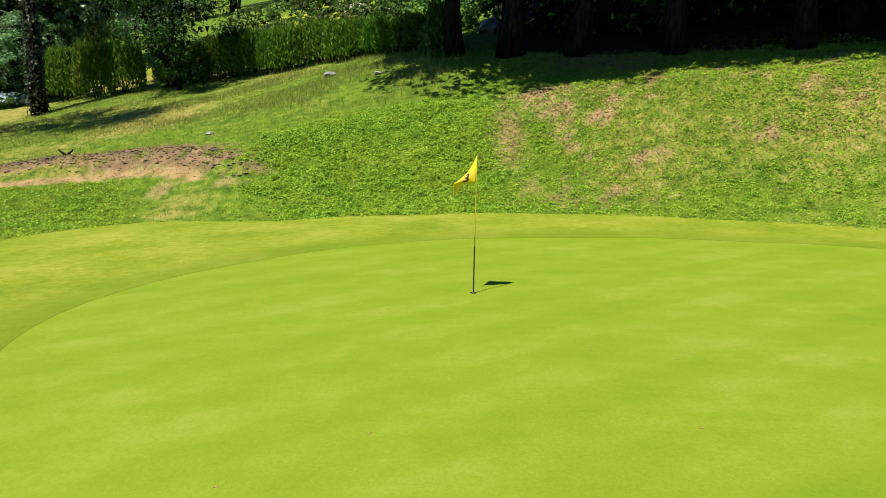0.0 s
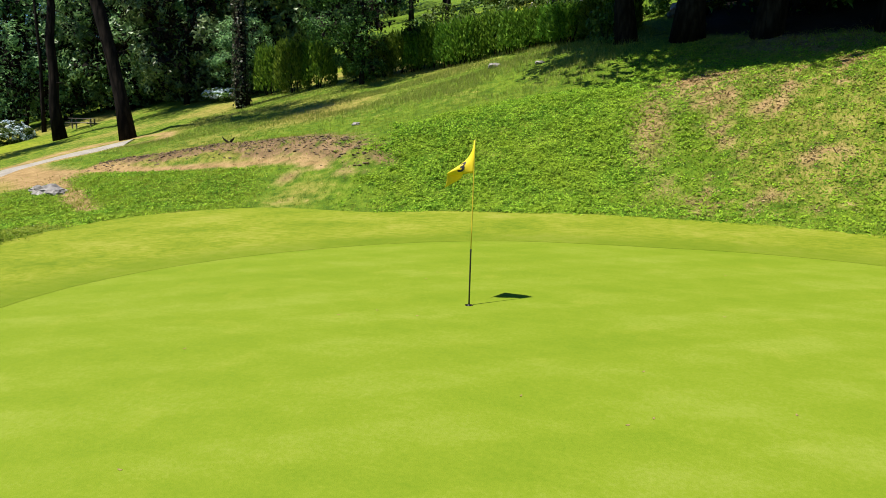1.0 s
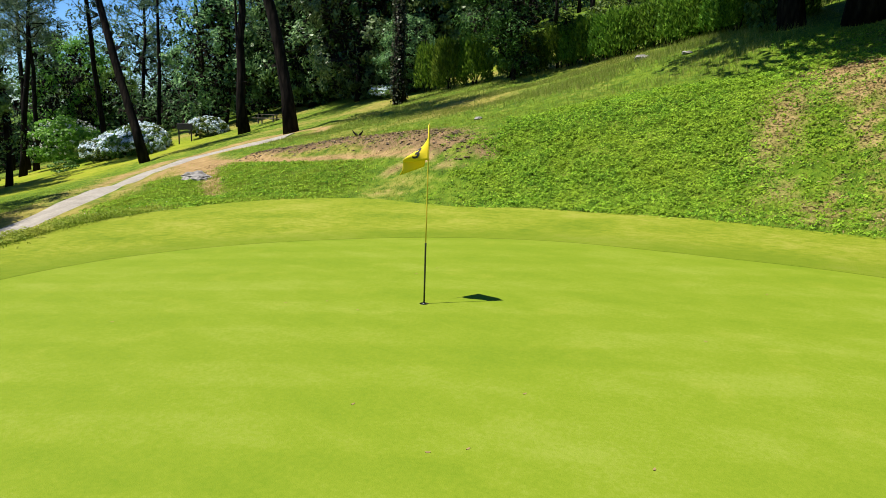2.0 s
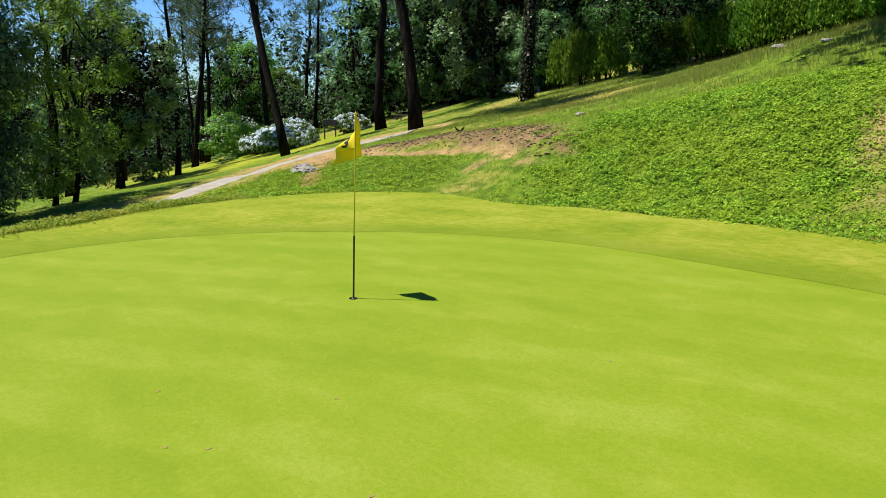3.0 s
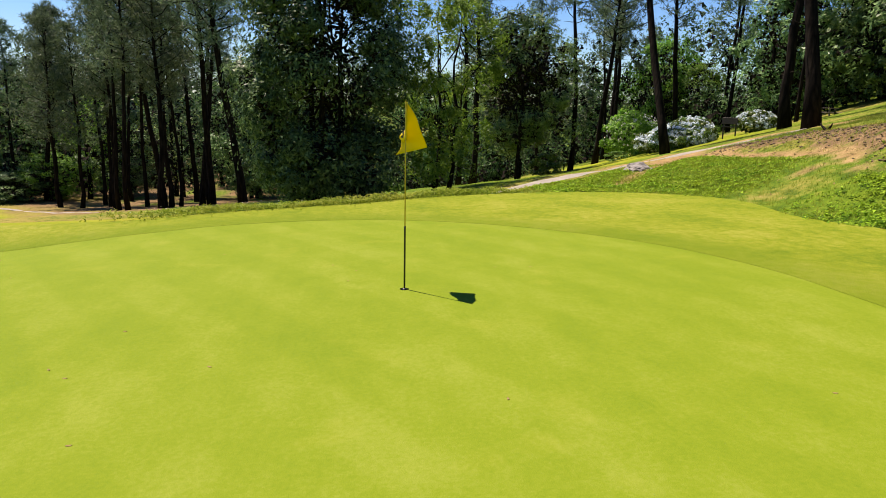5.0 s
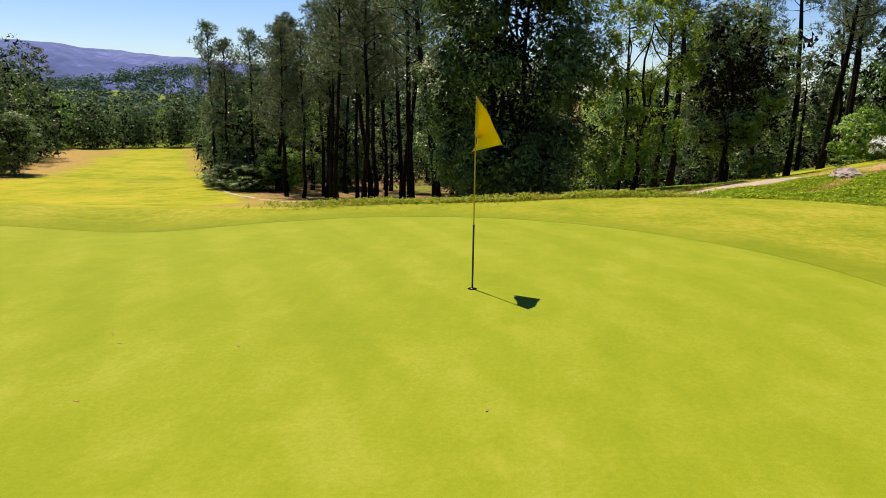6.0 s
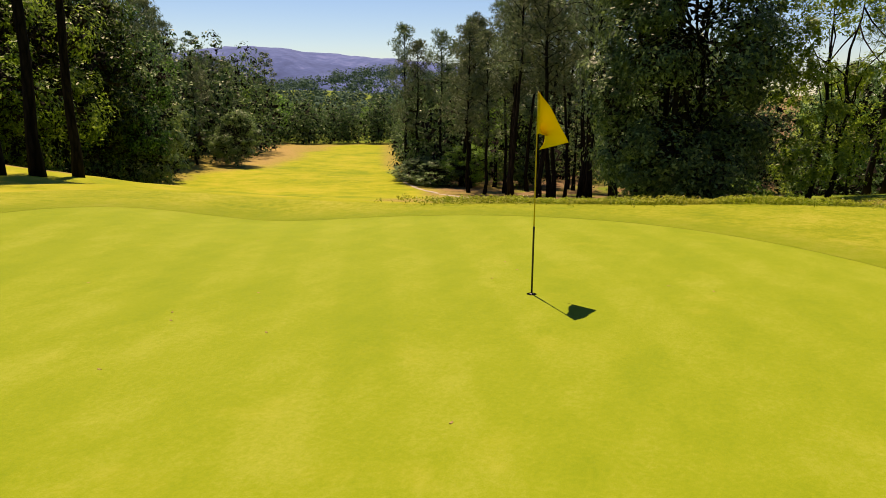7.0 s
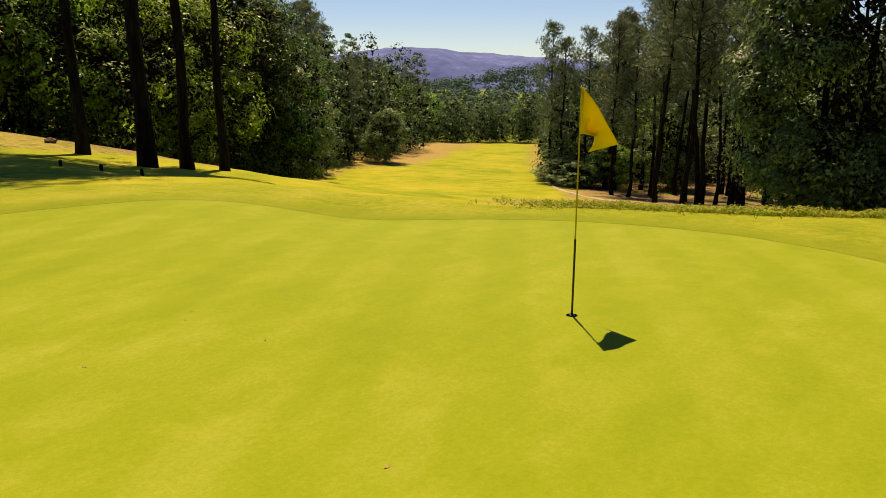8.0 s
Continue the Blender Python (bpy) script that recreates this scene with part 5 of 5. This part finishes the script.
stone("rock", -10.2, 48.6, 0.7, 9, ROCK, "granite rock in the hill garden", 0.8)
stone("rock", -12.6, 49.0, 0.5, 10, ROCK, "granite rock in the hill garden", 0.7)
stone("rock", 2.6, 42.0, 0.7, 12, ROCK, "granite rock under the trees", 0.9)
stone("rock", -7.8, -22.8, 0.25, 14, SOIL, "dark rock on the shaded slope", 0.8)
stone("earth_clod", -10.6, 43.1, 0.2, 17, SOIL, "dark clod of earth below the hedge", 0.5, "clod")


def build_root():
    e = base_at("root_stump", -14.0, 25.5, "dark broken root stump sticking out of the eroded bank", "stump", z=float(land_z(-14.0, 25.5)))
    r = np.random.default_rng(15)
    for k, way in enumerate([(-0.3, -0.6, 0.7), (0.5, -0.3, 0.6), (-0.8, 0.1, 0.15), (0.9, 0.2, 0.05)]):
        v, f = limb((0, 0, -0.05), way, 0.42, 0.075, r, 0.1, 4, 7)[1]
        thing("root", mesh_of("root", v, f, OAK_BARK, True), e)


build_root()


def build_stakes():
    for k, (x, y) in enumerate([(-3.2, -10.2), (-4.2, -9.6), (-5.2, -8.9)]):
        e = base_at("wooden_stake", x, y, "short dark wooden stake at the edge of the slope", "stake", "stakes on the slope")
        v, f = tube([(0, 0, -0.1), (0.01, 0, 0.25), (0.0, 0.01, 0.3)], [0.06, 0.055, 0.035], 8, True, 0.05, k)
        thing("post", mesh_of("post", v, f, OAK_BARK), e)


build_stakes()


# ---- far hills ----
def build_mountain():
    """A long bare ridge far beyond the valley."""
    a = np.radians(np.linspace(205, 260, 160))
    u = np.linspace(0, 1, 40)
    A, U = np.meshgrid(a, u)
    deg = np.degrees(A)
    crest = 250 - 6.2 * soft(221.5 - deg, 0.8) - 9.0 * soft(deg - 223, 1.2)
    crest = np.maximum(crest, 90) + 4 * wave_noise(deg, deg * 0, 1.6, 21) + 2 * wave_noise(deg, deg * 0, 5.0, 22)
    d = 3000 + 900 * U
    z = -30 + crest * np.sin(U * np.pi / 2) ** 0.8 + 14 * wave_noise(d * np.cos(A), d * np.sin(A), 0.006, 23) * (1 - U) * U * 4
    v = np.stack([d * np.cos(A), d * np.sin(A), z], -1).reshape(-1, 3)
    i = (np.arange(39)[:, None] * 160 + np.arange(159)[None]).ravel()
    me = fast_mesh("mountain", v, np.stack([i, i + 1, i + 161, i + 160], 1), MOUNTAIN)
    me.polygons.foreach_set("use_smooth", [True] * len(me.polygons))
    thing("mountain", me, None, "distant bare mountain ridge, haze put into its purple-grey colour", "mountain", "", "structure")


def build_far_wood():
    """Wooded slopes beyond the fairway: a rolling canopy of many crowns."""
    r = np.random.default_rng(33)
    n = 2000
    a, d = np.radians(r.uniform(202, 262, n)), r.uniform(380, 1500, n)
    x, y = d * np.cos(a), d * np.sin(a)
    deg = np.degrees(a)
    z = -18 + 14 * smooth(400, 1300, d) + 34 * np.exp(-((deg - 211) / 7) ** 2 - ((d - 1250) / 350) ** 2) + 34 * smooth(226, 240, deg) * smooth(350, 700, d)
    s = r.uniform(4, 8, n) * (1 + 0.5 * smooth(600, 1300, d))
    k = 40
    g = unit(r.standard_normal((n * k, 3)))
    g[:, 2] = np.abs(g[:, 2]) * 1.3
    c = np.repeat(np.stack([x, y, z], 1), k, 0) + g * np.repeat(s, k)[:, None] * np.array([1, 1, 1.2])
    v, f = leaves(c, g, 3.0, r, 0.2, 1.6, 1.2, 3)
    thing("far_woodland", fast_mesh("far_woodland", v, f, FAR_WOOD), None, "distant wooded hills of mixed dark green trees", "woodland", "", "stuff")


def build_canopy():
    """The mixed wood that closes the end and both sides of the fairway, crown behind crown."""
    r = np.random.default_rng(37)
    way, off = unit(FAIR_B - FAIR_A), np.array([-0.543, 0.839])
    u = np.concatenate([r.uniform(198, 330, 480), r.uniform(105, 200, 190), r.uniform(84, 200, 400), r.uniform(92, 205, 60), r.uniform(196, 206, 40), r.uniform(112, 170, 16)])
    w = np.concatenate([r.uniform(-130, 130, 480), r.uniform(24, 95, 190), -r.uniform(25, 110, 400), -r.uniform(20, 28, 60), r.uniform(-24, 24, 40), -r.uniform(15, 21, 16)])
    p = FAIR_A + way * u[:, None] + off * w[:, None]
    p = p[zone_fairway(p[:, 0], p[:, 1]) < 0.03]
    tall = r.uniform(14, 25, len(p)) * np.where(r.random(len(p)) < 0.3, 1.15, 0.95)
    tall[(p - FAIR_A) @ way > 196] *= 0.60
    pieces = crowns(p, tall, r.uniform(2.6, 4.8, len(p)), 264, 0.55, r)
    u, w = r.uniform(84, 196, 80), r.uniform(17, 24, 80)
    p = FAIR_A + way * u[:, None] + off * w[:, None]
    p = p[zone_fairway(p[:, 0], p[:, 1]) < 0.03]
    pieces += crowns(p, r.uniform(3, 7, len(p)), r.uniform(1.6, 3.0, len(p)), 330, 0.30, r, None, 0.0)
    thing("wood_canopy", leafy_mesh("wood_canopy", pieces, CANOPY_LEAF), None, "mixed green wood closing the end of the fairway", "woodland", "", "stuff")


def build_undergrowth():
    """Saplings and shrubs that fill the wood behind the trunks, and taller trees closing it."""
    r = np.random.default_rng(38)

    def clear(p):
        x, y = p[:, 0], p[:, 1]
        return p[(zone_fairway(x, y) < 0.03) & (gap_to(CART_PATH, x, y) > 4) & (np.hypot(x + 54, y - 27) > 21) & ~((y < 14) & (y > -30) & (x > -92)) & ~((x > -36) & (y > 50)) & (gap_to([(-58, -19), (-75.5, -34.5)], x, y) > 5)]
    a, d = np.radians(r.uniform(112, 212, 620)), r.uniform(66, 115, 620)
    q = np.stack([r.uniform(-58, -22, 110), r.uniform(53, 84, 110)], 1)
    p = clear(np.concatenate([np.stack([d * np.cos(a), d * np.sin(a)], 1), q]))
    pieces = crowns(p, r.uniform(2.2, 7.0, len(p)), r.uniform(1.6, 3.4, len(p)), 240, 0.30, r, None, 0.1)
    thing("undergrowth", leafy_mesh("undergrowth", pieces, CANOPY_LEAF), None, "dense dark green saplings and shrubs filling the wood", "undergrowth", "", "stuff")
    a, d = np.radians(r.uniform(110, 206, 330)), r.uniform(92, 145, 330)
    p = clear(np.stack([d * np.cos(a), d * np.sin(a)], 1))
    pieces = crowns(p, r.uniform(10, 21, len(p)), r.uniform(2.6, 4.6, len(p)), 420, 0.36, r)
    thing("back_wood", leafy_mesh("back_wood", pieces, CANOPY_LEAF), None, "tall mixed green trees closing the wood behind", "woodland", "", "stuff")
    # dark leaf masses added to fill the black shade on top of the bank
    p = np.concatenate([np.stack([r.uniform(4, 30, 80), r.uniform(36, 50, 80)], 1), np.stack([r.uniform(6, 28, 46), r.uniform(31.6, 35, 46)], 1)])
    pieces = crowns(p, r.uniform(4.0, 8.0, len(p)), r.uniform(1.6, 2.8, len(p)), 240, 0.26, r, None, 0.0)
    thing("bank_thicket", leafy_mesh("bank_thicket", pieces, SHADE_LEAF), None, "dark leaf mass added for the black shade under the trees on top of the bank", "undergrowth", "", "stuff")


build_undergrowth()
build_canopy()
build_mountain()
build_far_wood()


# ---- grasses ----
def sample(n, x0, x1, y0, y1, keep, r):
    x, y = r.uniform(x0, x1, n), r.uniform(y0, y1, n)
    k = r.random(n) < np.clip(keep(x, y), 0, 1)
    return x[k], y[k]


def grow():
    r = np.random.default_rng(91)
    # leafy weeds and clover: the bank, and the lower grass below the trail
    trail_gap = lambda x, y: np.interp(x, [-25, -18, -15.0, -13.0, -11.1, -9.4, -7], [26, 23.9, 23.3, 23.1, 23.0, 22.4, 20.8]) - y
    bank = lambda x, y: smooth(-1.0, 1.2, x - np.interp(y, [18, 19.3, 21, 22.2, 24, 25.6, 27, 28.5], [-4.2, -5.0, -5.9, -6.0, -6.6, -5.2, -2.2, 1.0]) + 0.9 * patch_noise(x, y, 0.9, 30) + 0.5 * patch_noise(x, y, 0.3, 45)) * smooth(np.where(x > 4, 30.5, 33), 27, y)
    lower = lambda x, y: smooth(0.25, 0.7, trail_gap(x, y) + 0.3 * patch_noise(x, y, 0.6, 29)) * smooth(-8.9, -10.1, x + 0.4 * (y - 20)) * smooth(-24, -19, x) * smooth(1.6, 2.6, gap_to(CART_PATH, x, y)) * (0.25 + 0.45 * smooth(-19, -16.5, x)) * (0.8 + 0.5 * patch_noise(x, y, 0.9, 43))
    lush = lambda x, y: smooth(0.05, 0.5, apron_gap(x, y)) * (1 - 0.9 * np.clip(zone_earth(x, y) * 1.6 - 0.3, 0, 1)) * np.maximum(bank(x, y) * (0.42 + 0.6 * smooth(4, -1, x)) * np.clip(1.0 + 0.5 * smooth(-1, 3, x) * (patch_noise(x, y, 1.6, 36) + 0.5 * patch_noise(x, y, 0.5, 37)), 0, 1.2), 1.3 * lower(x, y)) * (0.80 + 0.2 * patch_noise(x, y, 0.8, 31))
    x, y = sample(420000, -21, 17, 15, 31, lush, r)
    h = 0.005 + 0.03 * r.random(len(x)) + 0.05 * np.clip(patch_noise(x, y, 0.26, 33) + 0.5 * patch_noise(x, y, 1.1, 34), -0.1, 1.4)
    low = np.stack([x, y, land_z(x, y) + h], 1)
    face = np.tile([-0.35, -0.7, 0.9], (len(x), 1))
    x, y = sample(62000, -21, 17, 15, 31, lambda x, y: lush(x, y) * np.clip(0.55 + 0.5 * patch_noise(x, y, 0.9, 38), 0.1, 1) * (0.22 + 0.78 * smooth(3.5, -0.5, x)) * (0.12 + 0.88 * smooth(-9.5, -6.5, x)), r)
    per = 14
    wide, tall = 0.07 + 0.13 * r.random(len(x)) ** 1.5, 0.06 + 0.13 * r.random(len(x)) ** 1.5
    i = np.repeat(np.arange(len(x)), per)
    g = unit(r.standard_normal((len(i), 3)))
    g[:, 2] = np.abs(g[:, 2])
    top = np.stack([x, y, land_z(x, y)], 1)[i] + g * np.stack([wide[i], wide[i], tall[i]], 1) * (0.75 + 0.3 * r.random((len(i), 1)))
    v, f = leaves(np.concatenate([low, top]), np.concatenate([face, g + np.array([-0.1, -0.2, 0.3])]), 0.060, r, 0.2, 0.95, 1.4, 3)
    thing("bank_weeds", fast_mesh("bank_weeds", v, f, WEED_LEAF), None, "lush bright green clover and weeds covering the bank", "weeds", "", "stuff")
    # grass among them, over the whole near rough
    turf = lambda x, y: smooth(0.0, 0.4, apron_gap(x, y)) * (1 - 0.95 * np.clip(zone_earth(x, y) * 1.4, 0, 1)) * smooth(1.2, 1.7, gap_to(CART_PATH, x, y)) * (1 - zone_shade_soil(x, y))
    x, y = sample(110000, -31, 17, 8, 41, lambda x, y: turf(x, y) * smooth(44, 22, y) * smooth(-34, -14, x), r)
    more = sample(60000, 0, 17, 18, 32, lambda x, y: turf(x, y) * smooth(0, 4, x) * (0.6 + 0.4 * patch_noise(x, y, 0.7, 41)), r)
    mown = sample(30000, -20, -8, 16, 24, lambda x, y: lower(x, y) * smooth(0.1, 0.5, apron_gap(x, y)), r)
    x, y = np.concatenate([x, more[0], mown[0]]), np.concatenate([y, more[1], mown[1]])
    v, f = blades(x, y, land_z(x, y) - 0.01, 0.05 + 0.07 * r.random(len(x)), 0.006, r, 3, 0.8)
    thing("rough_grass", fast_mesh("rough_grass", v, f, BLADE), None, "short tufted green grass of the rough", "grass", "", "stuff")
    # dry long grass on the slope
    dry = lambda x, y: turf(x, y) * smooth(26, 31, y) * smooth(2, -1, x) * (0.5 + 0.5 * wave_noise(x, y, 0.8, 35))
    x, y = sample(60000, -24, 3, 25, 44, dry, r)
    v, f = blades(x, y, land_z(x, y) - 0.01, 0.14 + 0.22 * r.random(len(x)) * smooth(-14, -4, x), 0.006, r, 3, 0.7)
    thing("dry_grass", fast_mesh("dry_grass", v, f, DRY_BLADE), None, "long wispy half-dry grass on the upper slope", "grass", "", "stuff")
    # straw and cuttings on the bare patches
    cut = lambda x, y: smooth(0.1, 0.6, apron_gap(x, y)) * np.clip(np.maximum((zone_earth(x, y) * 1.5 - 0.2) * (0.10 + 0.90 * smooth(-5, 0, x)), (0.30 + 0.25 * patch_noise(x, y, 0.8, 42)) * smooth(1, 5, x) * smooth(19, 21, y) + 0.24 * np.exp(-(gap_to(SCAR, x, y) / 1.1) ** 2) * (0.7 + 0.5 * patch_noise(x, y, 0.4, 46))), 0, 1)
    x, y = sample(170000, -22, 17, 18, 31, cut, r)
    v, f = leaves(np.stack([x, y, land_z(x, y) + 0.004 + 0.008 * r.random(len(x))], 1), np.tile([0, 0, 1.0], (len(x), 1)), 0.03, r, 0.1, 1.5, 4.0)
    thing("straw", fast_mesh("straw", v, f, STRAW), None, "dry brown straw and cuttings on bare patches", "straw", "", "stuff")
    # tall fresh grass on the edge where the ground falls away
    edge = lambda x, y: np.exp(-((apron_gap(x, y) - 0.55) / 0.42) ** 2) * smooth(15.5, 12.5, y) * smooth(4.0, 7.0, y) * smooth(-2.6, -3.4, x)
    x, y = sample(90000, -14, -2, 2, 17, edge, r)
    h = 0.02 + (0.03 + 0.13 * np.clip(0.5 + 0.6 * patch_noise(x, y, 0.5, 39), 0, 1)) * r.random(len(x))
    i = np.repeat(np.arange(len(x)), 4)
    g = unit(r.standard_normal((len(i), 3)) + np.array([0, 0, 0.7]))
    v, f = leaves(np.stack([x, y, land_z(x, y) + h], 1)[i] + 0.06 * g, g, 0.034, r, 0.2, 0.9, 2.2, 3)
    thing("tall_grass", fast_mesh("tall_grass", v, f, BLADE), None, "taller fresh grass and weeds along the edge of the plateau", "grass", "", "stuff")
    x, y = x[::40], y[::40]
    v, f = leaves(np.stack([x, y, land_z(x, y) + 0.12 + 0.10 * r.random(len(x))], 1), np.tile([0, 0, 1.0], (len(x), 1)), 0.022, r, 0.1, 0.6, 1.0)
    thing("wild_flowers", fast_mesh("wild_flowers", v, f, WHITE_PETALS), None, "small white wild flowers among the taller grass", "flowers", "", "stuff")


grow()


def build_clods():
    """Broken earth along the eroded bank, and leaf specks on the green."""
    r = np.random.default_rng(44)
    pieces = []
    for x, y in along(SCAR, 0.16):
        for _ in range(14):
            px, py = x + 0.30 * r.standard_normal(), y - 0.1 + 0.42 * r.standard_normal()
            s = 0.012 + 0.050 * r.random() ** 3
            bm = bmesh.new()
            bmesh.ops.create_icosphere(bm, subdivisions=1, radius=s)
            v = np.array([w.co for w in bm.verts]) * (1 + 0.3 * r.standard_normal((12 if len(bm.verts) == 12 else len(bm.verts), 1)))
            f = [tuple(q.index for q in fc.verts) for fc in bm.faces]
            bm.free()
            pieces.append((v * np.array([1.5, 1, 0.6]) + np.array([px, py, float(land_z(px, py)) + s * 0.1]), f))
    v, f = join(pieces)
    thing("earth_clods", mesh_of("earth_clods", v, f, SOIL), None, "dark crumbling clods of earth along the eroded bank", "earth", "", "stuff")


build_clods()


def build_specks():
    r = np.random.default_rng(46)
    for _ in range(26):
        a, d = r.random() * 6.283, 6.8 * math.sqrt(r.random())
        x, y = CX - 0.6 + d * math.cos(a), CY + 0.6 + d * math.sin(a)
        n = 6
        k = np.linspace(0, 2 * np.pi, n, endpoint=False)
        v = np.stack([0.022 * np.cos(k), 0.011 * np.sin(k), 0.004 + 0.004 * np.cos(2 * k)], 1)
        ob = thing("fallen_leaf", mesh_of("fallen_leaf", v, [tuple(range(n))], STRAW), None, "tiny dry leaf lying on the putting green", "leaf", "leaves on the green")
        ob.matrix_basis = pose(x, y, float(ground_z(x, y)), 0, 0, r.random() * 360)


build_specks()
